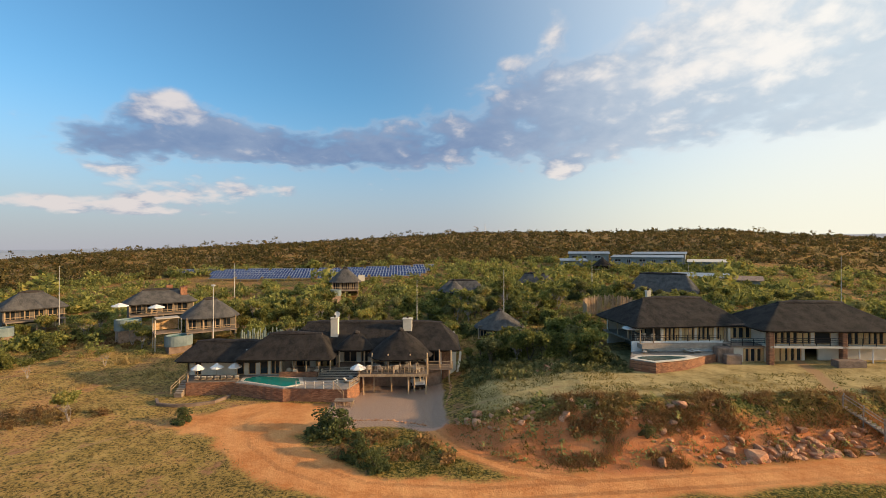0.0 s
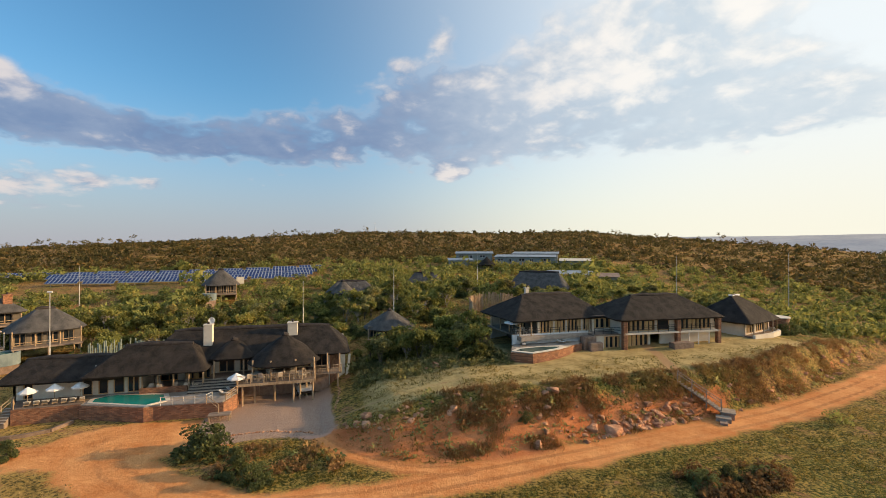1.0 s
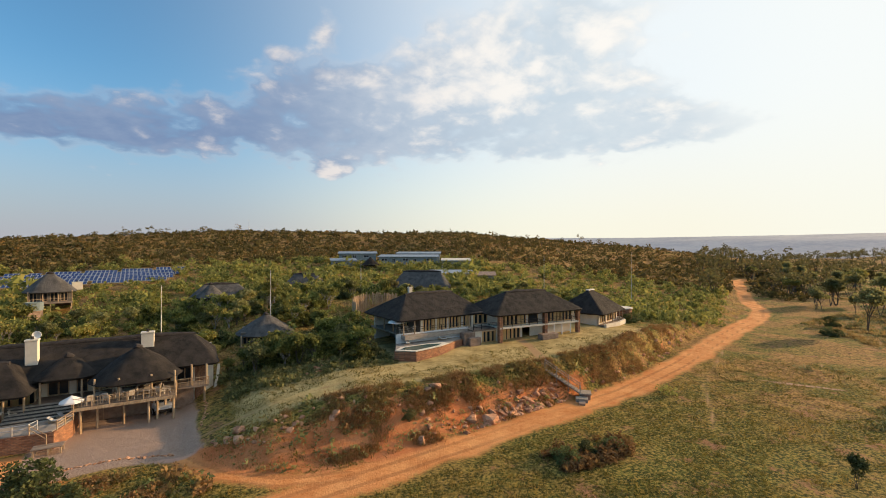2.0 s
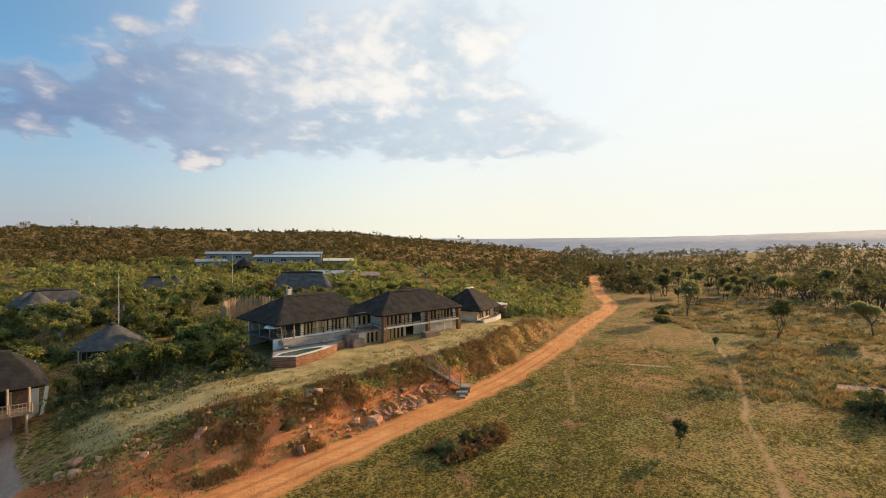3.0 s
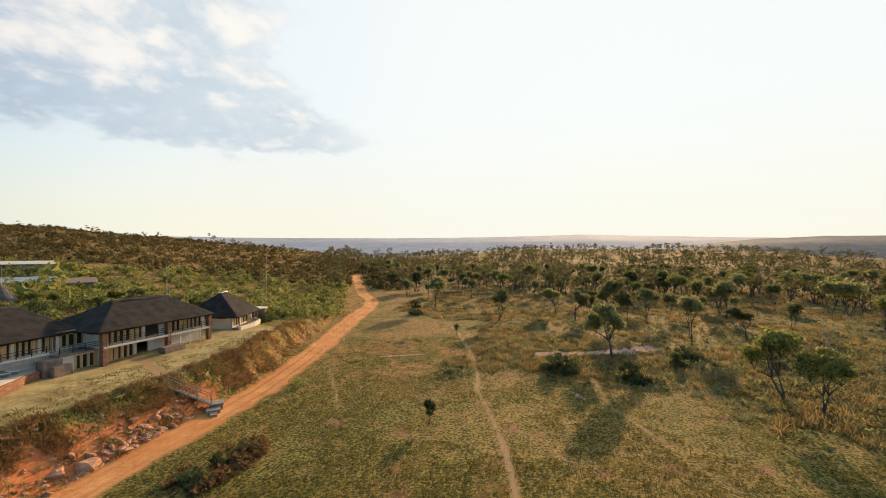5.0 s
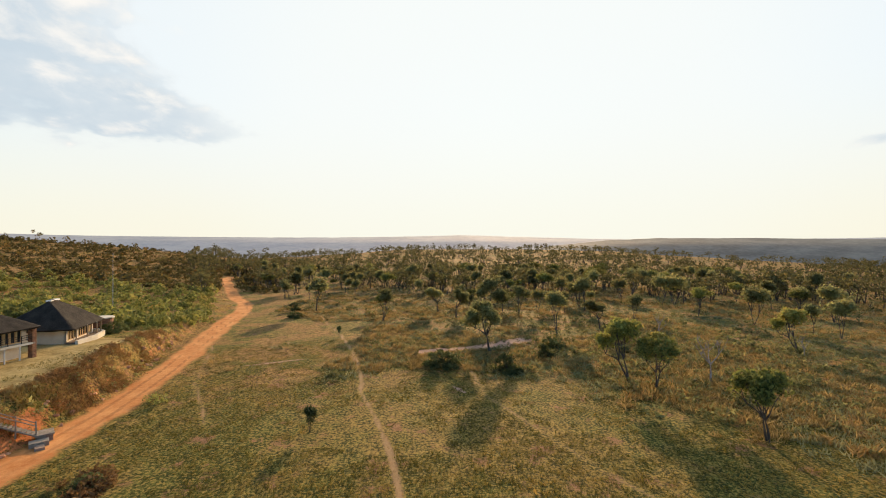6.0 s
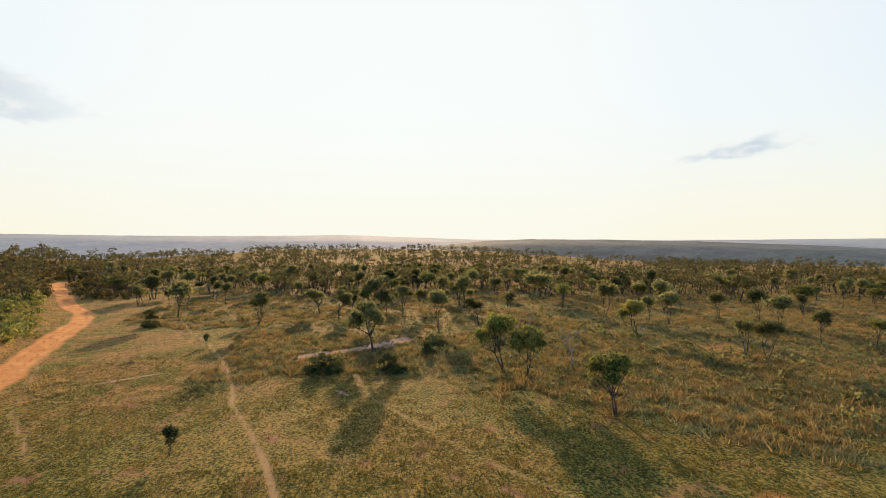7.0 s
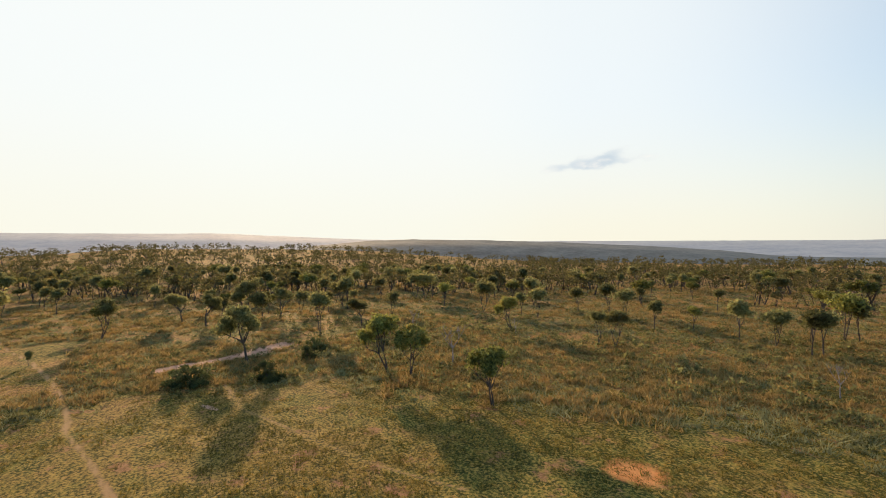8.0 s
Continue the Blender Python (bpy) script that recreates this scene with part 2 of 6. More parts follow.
def box(bm, x0, y0, z0, x1, y1, z1, bevel=0.0):
    vs = [bm.verts.new((x, y, z)) for z in (z0, z1) for x, y in ((x0, y0), (x1, y0), (x1, y1), (x0, y1))]
    fs = [bm.faces.new([vs[i] for i in f]) for f in ((3, 2, 1, 0), (4, 5, 6, 7), (0, 1, 5, 4), (1, 2, 6, 5), (2, 3, 7, 6), (3, 0, 4, 7))]
    if bevel:
        bmesh.ops.bevel(bm, geom=list({e for f in fs for e in f.edges}), offset=bevel, segments=1, affect="EDGES")
    return bm


def boxes(*rows):
    bm = bmesh.new()
    for r in rows:
        box(bm, *r)
    return bm


def tube(bm, p, q, r0, r1, sides=6):
    """A tapered round bar from p to q."""
    p, q = Vector(p), Vector(q)
    d = (q - p).normalized()
    a = d.orthogonal().normalized()
    b = d.cross(a)
    rings = [[bm.verts.new(c + (a * math.cos(2 * math.pi * k / sides) + b * math.sin(2 * math.pi * k / sides)) * r) for k in range(sides)] for c, r in ((p, r0), (q, r1))]
    for k in range(sides):
        bm.faces.new((rings[0][k], rings[0][(k + 1) % sides], rings[1][(k + 1) % sides], rings[1][k]))
    bm.faces.new(rings[1])
    bm.faces.new(rings[0][::-1])
    return bm


def bars(*rows, sides=6):
    bm = bmesh.new()
    for p, q, r in rows:
        tube(bm, p, q, r, r, sides)
    return bm


def quads_object(name, V, mat, parent=None):
    """V: (n, k, 3) corners of n loose faces with k corners each."""
    n, k = V.shape[:2]
    me = bpy.data.meshes.new(name)
    me.vertices.add(k * n)
    me.vertices.foreach_set("co", np.ascontiguousarray(V, dtype=np.float32).ravel())
    me.loops.add(k * n)
    me.loops.foreach_set("vertex_index", np.arange(k * n, dtype=np.int32))
    me.polygons.add(n)
    me.polygons.foreach_set("loop_start", np.arange(0, k * n, k, dtype=np.int32))
    me.materials.append(mat)
    me.update(calc_edges=True)
    me.validate()
    ob = new(name, me)
    ob.parent = parent
    return ob


RNG = np.random.default_rng(7)


def unit(n, rng):
    v = rng.normal(size=(n, 3))
    return v / np.linalg.norm(v, axis=1)[:, None]


def leaf_quads(C, S, rng, lift=0.25):
    """Leaf-shaped quads at the centres C with half-lengths S."""
    n = len(C)
    a = unit(n, rng)
    a[:, 2] += lift
    a /= np.linalg.norm(a, axis=1)[:, None]
    b = np.cross(a, unit(n, rng))
    b /= np.linalg.norm(b, axis=1)[:, None] + 1e-9
    S = np.broadcast_to(S, (n,))[:, None]
    return np.stack([C - a * S, C + b * S * 0.55 - a * S * 0.1, C + a * S, C - b * S * 0.55 - a * S * 0.1], axis=1)


def leaf_tris(C, S, rng, lift=0.25):
    """Three-cornered leaves, for plants further off."""
    Q = leaf_quads(C, S, rng, lift)
    a, b = (Q[:, 2] - Q[:, 0]) / 2, (Q[:, 1] - Q[:, 3]) / 2
    return np.stack([C + a * 1.1, C - a * 0.75 + b * 1.35, C - a * 0.75 - b * 1.35], axis=1)


def clump_points(C, R, n, rng, flat=0.75):
    """n points for each clump (centres C, radii R), thicker at the rim, flattened below."""
    k = len(C)
    d = unit(k * n, rng)
    rad = rng.uniform(0.35, 1.0, k * n) ** 0.6
    P = d * rad[:, None]
    P[:, 2] = np.where(P[:, 2] < 0, P[:, 2] * 0.55, P[:, 2]) * flat
    return np.repeat(C, n, axis=0) + P * np.repeat(R, n)[:, None]


def smooth(t):
    t = np.clip(t, 0, 1)
    return t * t * (3 - 2 * t)


def hash_noise(x, y, s, seed=0):
    """Smooth value noise on a grid of s metres, in numpy."""
    x, y = np.asarray(x, float) / s + 37.2 * seed, np.asarray(y, float) / s + 11.7 * seed
    i, j = np.floor(x), np.floor(y)
    u, v = smooth(x - i), smooth(y - j)

    def h(a, b):
        q = np.sin(a * 127.1 + b * 311.7 + seed * 17.3) * 43758.5453
        return q - np.floor(q)

    return (h(i, j) * (1 - u) + h(i + 1, j) * u) * (1 - v) + (h(i, j + 1) * (1 - u) + h(i + 1, j + 1) * u) * v - 0.5


# ---------------------------------------------------------------- ground
TOE_X, TOE_Y = (-3, 1, 6, 12, 20, 42, 54, 85, 130), (47, 42.5, 37.8, 36.4, 36.2, 38.8, 40.6, 51, 64)
LIFT_X, LIFT_Z = (-1, 7, 16, 35, 62, 85, 125), (0, 2.4, 3.7, 4.0, 4.1, 3.0, 0.0)
SKY_AZ = (-180, -60, -45, -36, -26, -13, 1, 8, 28, 33, 38, 44, 53, 60, 66, 75, 85, 100, 112, 123, 135, 165, 180)
SKY_EL = (-1.0, -1.2, -1.0, -0.2, 0.5, 1.15, 1.95, 2.1, 2.1, 2.1, 1.5, 1.0, 0.3, -0.4, -1.2, -0.7, 0.15, 0.15, -0.3, -1.15, -1.7, -1.6, -1.2)


def ground(x, y):
    """The height of the land at x, y."""
    x, y = np.asarray(x, float), np.asarray(y, float)
    r, az = np.hypot(x, y), np.degrees(np.arctan2(x, y))
    R = np.interp(az, (-180, 50, 66, 80, 120, 180), (380, 380, 480, 650, 650, 480))
    crest = EYE + R * np.tan(np.radians(np.interp(az, SKY_AZ, SKY_EL)))
    p = np.interp(az, (-60, 40, 62, 70, 180), (1.0, 1.0, 1.6, 2.4, 2.2))
    t = np.clip((r - 68) / (R - 68), 0, 1)
    z = crest * t**p
    z = z - (crest + 45) * smooth((r - R * 1.04) / (R * 1.5))
    toe = np.interp(x, TOE_X, TOE_Y)
    wide = np.interp(x, (0, 10, 40, 85), (3.5, 7.5, 4.0, 3.0))
    up = np.interp(x, LIFT_X, LIFT_Z) * (1 - smooth((r - 80) / 90))
    bank = smooth((y - toe) / wide)
    z = z + up * bank * np.where(x > 0, 1.0, smooth((x + 1) / 1.0))
    rough = 0.25 + 2.0 * bank * (1 - bank) * 2
    near = 1 - smooth((r - 50) / 80)
    z = z + hash_noise(x, y, 9, 1) * 0.35 * (1 - 0.6 * near) + hash_noise(x, y, 2.3, 2) * 0.16 * rough
    z = z + hash_noise(x, y, 60, 3) * 3.0 * smooth((r - 110) / 200)
    return z


def line_distance(x, y, pts):
    d = np.full(np.shape(x), 1e9)
    for (ax, ay), (bx, by) in zip(pts, pts[1:]):
        ux, uy = bx - ax, by - ay
        k = np.clip(((x - ax) * ux + (y - ay) * uy) / (ux * ux + uy * uy), 0, 1)
        d = np.minimum(d, np.hypot(x - ax - k * ux, y - ay - k * uy))
    return d


ROAD = [(-19, 46), (-16.5, 41.5), (-12.5, 37.3), (-6, 33.6), (3, 32.6), (11, 33.4), (20, 34.2), (33, 35.6), (48, 37.4), (66, 41.4), (84, 46.6), (106, 53), (121, 56.6), (133, 60.6), (147, 66.5), (160, 76), (178, 86), (191, 93), (217, 108), (236, 114)]
SPUR = [(11, 34.4), (6, 36.2), (2.4, 39.4), (0.2, 42.6), (-1.5, 46)]
PATHS = [[(128, 44), (119, 33), (105, 27.3), (96, 22.8), (75, 15.2), (60, 11.2), (57, 11.0), (47.4, 7.4), (39.5, 4.9), (33.5, 3.5), (26, 2)], [(119, 33), (140, 46), (160, 70)], [(45, 55), (43.6, 50.5), (41.5, 46.5), (39, 42)], [(118, 41), (100, 33), (84, 30)], [(1, 47), (8, 47.5), (20, 48)], [(46, 25), (50, 27.5), (60, 34), (70.5, 38.3), (84, 44)], [(98, 44), (90, 36.3), (75.5, 26)], [(66, -4), (55, -5), (48, -8), (36, -13), (28, -18)], [(-38, 34), (-30, 44), (-24, 52)]]


def build_ground():
    az = np.radians(np.concatenate([np.arange(-62, 182, 0.46), np.arange(182, 298, 4.0)]))
    rad = np.concatenate([[2.0, 10, 18, 24], np.arange(28, 72, 0.42), np.arange(72, 120, 0.9), 120 * 1.022 ** np.arange(0, 100), 120 * 1.022**100 * 1.09 ** np.arange(1, 18)])
    rad = rad[rad < 4900]
    A, Rr = np.meshgrid(az, rad)
    x, y = Rr * np.sin(A), Rr * np.cos(A)
    z = ground(x, y)
    nr, na = x.shape
    co = np.stack([x, y, z], -1).reshape(-1, 3)
    i = np.arange(nr * na).reshape(nr, na)
    j = np.roll(i, -1, axis=1)
    f = np.stack([i[:-1], i[1:], j[1:], j[:-1]], -1).reshape(-1, 4)
    me = bpy.data.meshes.new("ground")
    me.from_pydata(np.vstack([co, [[0, 0, float(ground(0.0, 0.01))]]]).tolist(), [], f.tolist() + [[int(i[0, k]), int(j[0, k]), nr * na] for k in range(na)])
    X, Y = np.append(x.ravel(), 0), np.append(y.ravel(), 0)
    wob = hash_noise(X, Y, 3.1, 5) * 1.0 + hash_noise(X, Y, 1.0, 6) * 0.5
    rut = np.minimum(np.abs(line_distance(X, Y, ROAD) - 0.85), np.abs(line_distance(X, Y, SPUR) - 0.6))
    road = line_distance(X, Y, ROAD) - np.interp(X, (-20, -12, -5, 10, 60, 240), (3.6, 2.8, 1.9, 1.8, 2.1, 2.6)) + wob * 0.8
    road = np.minimum(road, line_distance(X, Y, SPUR) - 0.8 + wob * 0.5)
    yard = np.hypot((X + 17.5) / 9.5, (Y - 47.5) / 4.6) - 1
    road = np.minimum(road, yard * 4 + wob * 2.2)
    road = np.minimum(road, np.hypot((X - 23) / 3.0, (Y + 31.5) / 2.5) * 2.5 - 1.8 + wob * 1.2)
    paths = np.full(X.shape, 1e9)
    for p in PATHS:
        paths = np.minimum(paths, line_distance(X, Y, p) - (0.6 if p is PATHS[2] else 0.24 if p is PATHS[0] else 0.06) + wob * 0.25)
    pan = line_distance(X, Y, [(78, 4), (82, -6.6), (88, -15.5)]) - np.interp(Y, (-15, -8, 4), (3.0, 2.2, 1.2))
    for ox, oy, ax, ay, turn in ((71, 27, 5.5, 0.9, -62), (57, -2, 2.5, 0.6, 30)):
        c, k = math.cos(radians(turn)), math.sin(radians(turn))
        pan = np.minimum(pan, np.hypot(((X - ox) * c + (Y - oy) * k) / ax, ((Y - oy) * c - (X - ox) * k) / ay) * 2.6 - 1.9)
    pan = np.minimum(pan, np.hypot((X + 1.2) / 1.7, (Y - 45.2) / 0.9) * 1.5 - 1.5) + wob * 1.2
    gravel = np.maximum(np.abs(X + 5.8) - 6.6, np.abs(Y - 53.5) - 8.5) + wob * 0.5
    toe = np.interp(X, TOE_X, TOE_Y)
    wide = np.interp(X, (0, 10, 40, 85), (3.5, 7.5, 4.0, 3.0))
    b = (Y - toe) / wide
    scar = np.where((X > 0) & (X < 95), 1 - np.where(b < 0.4, (0.4 - np.clip(b, -1, 2)) * 1.1, (np.clip(b, -1, 2) - 0.4) * 2.2), -1) + wob * 0.5 - smooth((X - 16) / 14) * 0.35 - smooth((X - 42) / 5) * 0.45
    lawn = np.where((X > 3) & (X < 70) & (Y < 62), np.minimum(Y - toe - wide - 0.3, X - 4), -5)
    west = smooth((-14 - X) / 12) * smooth((125 - np.hypot(X, Y)) / 25)
    strip = 1.2 - line_distance(X, Y, [(70, 21.5), (54, 20.5), (40, 20.8), (29, 20.5)]) / 4.2
    green = np.maximum(strip, 0.4 - np.hypot((X - 38) / 65, (Y + 28) / 40)) * 1.3
    dry = 0.69 + 0.24 * np.clip(green, 0, 1) - 0.3 * smooth((-2 - X) / 14) * smooth((88 - np.hypot(X, Y)) / 12) - 0.12 * smooth((np.hypot(X, Y) - 120) / 60) * (np.degrees(np.arctan2(X, Y)) < 64)
    wild = np.maximum(smooth((np.hypot(X, Y) - 48) / 25), 0.7 * smooth((-20 - X) / 10)) * (1 - (lawn > 0)) + 1.2 * smooth((np.hypot(X, Y) - 130) / 60)
    for key, v in (("road", road), ("footpath", paths), ("pan", pan), ("gravel", gravel), ("scar", scar), ("lawn", lawn), ("dry", dry), ("rut", rut), ("wild", wild), ("west", west)):
        me.attributes.new(key, "FLOAT", "POINT").data.foreach_set("value", np.clip(v, -20, 20).astype(np.float32))
    me.polygons.foreach_set("use_smooth", [True] * len(me.polygons))
    me.materials.append(ground_material())
    return tagged(new("ground", me), "rolling savanna ground with dry grass and orange dirt tracks", "ground", kind="structure")


def ground_material():
    m, n, b = material("savanna_ground")
    pos = n.add("ShaderNodeNewGeometry").outputs["Position"]

    def attr(key):
        a = n.add("ShaderNodeAttribute")
        a.attribute_name = key
        return a.outputs["Fac"]

    n1, n2, n3 = n.noise(pos, 0.035, 5, 0.6), n.noise(pos, 0.28, 6, 0.65), n.noise(pos, 2.2, 5, 0.7)
    n4 = n.noise(pos, 9.0, 3, 0.7)
    grit = n.math("ADD", n.math("MULTIPLY", n3, 0.55), n.math("MULTIPLY", n4, 0.45))
    clumps = n.math("ADD", n.math("MULTIPLY", n.noise(pos, 0.9, 3, 0.6), 0.45), n.math("MULTIPLY", grit, 0.55))
    green = n.mix(n.ramp(clumps, 0.4, 0.6), (0.04, 0.052, 0.012), (0.17, 0.16, 0.033))
    straw = n.mix(n.ramp(clumps, 0.4, 0.6), (0.09, 0.07, 0.02), (0.36, 0.23, 0.066))
    rows = n.noise(n.scaled(pos, (0.12, 0.9, 1)), 1.0, 4, 0.6)
    k = n.ramp(n.math("ADD", n.math("ADD", n.math("MULTIPLY", n1, 0.75), n.math("MULTIPLY", n2, 0.5)), n.math("MULTIPLY", rows, 0.35)), attr("dry"), n.math("ADD", attr("dry"), 0.26))
    col = n.mix(k, green, straw)
    rusty = n.mix(n.ramp(clumps, 0.4, 0.6), (0.16, 0.08, 0.03), (0.42, 0.225, 0.08))
    col = n.mix(n.math("MULTIPLY", n.ramp(n.noise(pos, 0.11, 5, 0.65), 0.43, 0.57), attr("wild"), clamp=True), col, rusty)
    gold = n.mix(n.ramp(clumps, 0.4, 0.6), (0.22, 0.15, 0.045), (0.56, 0.37, 0.12))
    col = n.mix(n.math("MULTIPLY", attr("west"), n.ramp(n2, 0.42, 0.58, 0.15, 0.95)), col, gold)
    ochre = n.mix(n.ramp(grit, 0.35, 0.65), (0.4, 0.19, 0.07), (0.62, 0.32, 0.13))
    col = n.mix(n.math("MULTIPLY", attr("west"), n.ramp(n.noise(pos, 0.14, 5, 0.6), 0.52, 0.62, 0.0, 0.85)), col, ochre)
    speck = n.noise(pos, 3.6, 4, 0.62)
    col = n.mix(n.ramp(speck, 0.51, 0.58, 0.0, 0.65), col, (0.4, 0.265, 0.065))
    col = n.mix(n.ramp(speck, 0.47, 0.4, 0.0, 0.75), col, (0.032, 0.034, 0.011))
    bare = n.mix(n.ramp(grit, 0.35, 0.65), (0.2, 0.095, 0.045), (0.38, 0.2, 0.1))
    col = n.mix(n.ramp(n.math("ADD", n2, n.math("MULTIPLY", n3, 0.35)), 0.74, 0.86), col, bare)
    lawn = n.mix(n.ramp(n.math("ADD", n.math("MULTIPLY", n2, 0.6), n.math("MULTIPLY", grit, 0.5)), 0.42, 0.66), (0.25, 0.18, 0.065), (0.54, 0.4, 0.17))
    col = n.mix(n.ramp(attr("lawn"), -0.5, 0.8), col, lawn)
    edge = n.math("MULTIPLY", n.math("SUBTRACT", grit, 0.5), 2.4)
    red = n.mix(n.ramp(n.math("ADD", n.math("MULTIPLY", n2, 0.6), n.math("MULTIPLY", n4, 0.4)), 0.35, 0.65), (0.42, 0.125, 0.042), (0.62, 0.25, 0.1))
    col = n.mix(n.ramp(n.math("ADD", attr("scar"), edge), 0.15, 0.5), col, red)
    dirt = n.mix(n.ramp(n.math("ADD", n.math("MULTIPLY", n2, 0.55), n.math("MULTIPLY", grit, 0.5)), 0.38, 0.68), (0.55, 0.2, 0.06), (0.76, 0.37, 0.14))
    dirt = n.mix(n.math("MULTIPLY", n.ramp(n.math("ADD", attr("rut"), n.math("MULTIPLY", edge, 0.12)), 0.14, 0.34, 0.55, 0.0), n.ramp(n1, 0.3, 0.6)), dirt, (0.3, 0.115, 0.045))
    col = n.mix(n.ramp(n.math("ADD", attr("road"), n.math("ADD", edge, n.math("MULTIPLY", n.math("SUBTRACT", n2, 0.5), 1.6))), 0.5, -0.5), col, dirt)
    pale = n.mix(grit, (0.32, 0.18, 0.08), (0.48, 0.31, 0.16))
    col = n.mix(n.ramp(n.math("ADD", attr("footpath"), n.math("MULTIPLY", edge, 0.4)), 0.25, -0.2), col, pale)
    pink = n.mix(grit, (0.4, 0.22, 0.15), (0.62, 0.41, 0.31))
    col = n.mix(n.ramp(n.math("ADD", attr("pan"), edge), 0.4, -0.4), col, pink)
    stones = n.mix(n.ramp(n4, 0.4, 0.62), (0.26, 0.17, 0.12), (0.46, 0.34, 0.26))
    col = n.mix(n.ramp(n.math("ADD", attr("gravel"), n.math("MULTIPLY", edge, 0.4)), 0.2, -0.3), col, stones)
    n.put(b.inputs["Base Color"], col)
    b.inputs["Roughness"].default_value, b.inputs["Specular IOR Level"].default_value = 0.95, 0.1
    bp = n.add("ShaderNodeBump")
    bp.inputs["Strength"].default_value, bp.inputs["Distance"].default_value = 1.0, 0.22
    n.put(bp.inputs["Height"], clumps)
    n.put(b.inputs["Normal"], bp.outputs[0])
    return m


build_ground()


def far_hills(name, radius, az, el, dark, light, label):
    """A far range: a ridge that slopes towards the viewer."""
    a = np.radians(np.arange(az[0], az[-1], 0.25))
    e = np.interp(np.degrees(a), az, el) + 0.07 * hash_noise(np.degrees(a), 0, 4.0, 8) + 0.035 * hash_noise(np.degrees(a), 0, 1.1, 9)
    co, rows = [], ((0.62, -1.2), (0.75, -0.35), (0.88, 0.5), (1.0, 1.0), (1.12, 0.4))
    for f, h in rows:
        r = radius * f
        top = EYE + radius * np.tan(np.radians(e))
        z = np.where(h >= 0, top * h, h * 60)
        co.append(np.stack([r * np.sin(a), r * np.cos(a), z], -1))
    co = np.stack(co)
    nr, na = co.shape[:2]
    i = np.arange(nr * na).reshape(nr, na)
    f = np.stack([i[:-1, :-1], i[1:, :-1], i[1:, 1:], i[:-1, 1:]], -1).reshape(-1, 4)
    me = bpy.data.meshes.new(name)
    me.from_pydata(co.reshape(-1, 3).tolist(), [], f.tolist())
    me.polygons.foreach_set("use_smooth", [True] * len(me.polygons))
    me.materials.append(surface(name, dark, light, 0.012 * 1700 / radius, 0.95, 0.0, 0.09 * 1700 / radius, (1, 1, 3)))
    return tagged(new(name, me), label, "hills", kind="structure")


# the far range carries its aerial haze in these pale blue-grey base colours
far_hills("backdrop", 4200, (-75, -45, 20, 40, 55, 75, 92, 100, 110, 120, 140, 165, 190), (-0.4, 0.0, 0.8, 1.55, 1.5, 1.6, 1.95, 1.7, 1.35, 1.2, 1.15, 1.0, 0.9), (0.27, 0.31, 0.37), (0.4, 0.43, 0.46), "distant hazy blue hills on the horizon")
far_hills("backdrop_ridge", 1700, (98, 104, 110, 116, 125, 135, 145, 152, 160, 190), (-1.0, 0.6, 1.2, 1.45, 1.3, 1.0, 0.5, 0.0, -0.9, -1.2), (0.05, 0.075, 0.09), (0.13, 0.16, 0.17), "dark wooded ridge beyond the savanna")

# ---------------------------------------------------------------- thatched roofs


def rounded_rect(lx, ly, rad, n=10):
    """Corner-rounded rectangle outline, counter-clockwise, evenly cut."""
    pts = []
    for cx, cy, a0 in ((1, 1, 0), (-1, 1, 90), (-1, -1, 180), (1, -1, 270)):
        for k in range(n + 1):
            a = radians(a0 + 90 * k / n)
            pts.append(((lx / 2 - rad) * cx + rad * math.cos(a), (ly / 2 - rad) * cy + rad * math.sin(a)))
    out = []
    for k, p in enumerate(pts):
        q = pts[(k + 1) % len(pts)]
        d = math.dist(p, q)
        m = max(1, int(d / 0.8))
        out += [(p[0] + (q[0] - p[0]) * s / m, p[1] + (q[1] - p[1]) * s / m) for s in range(m)]
    return out


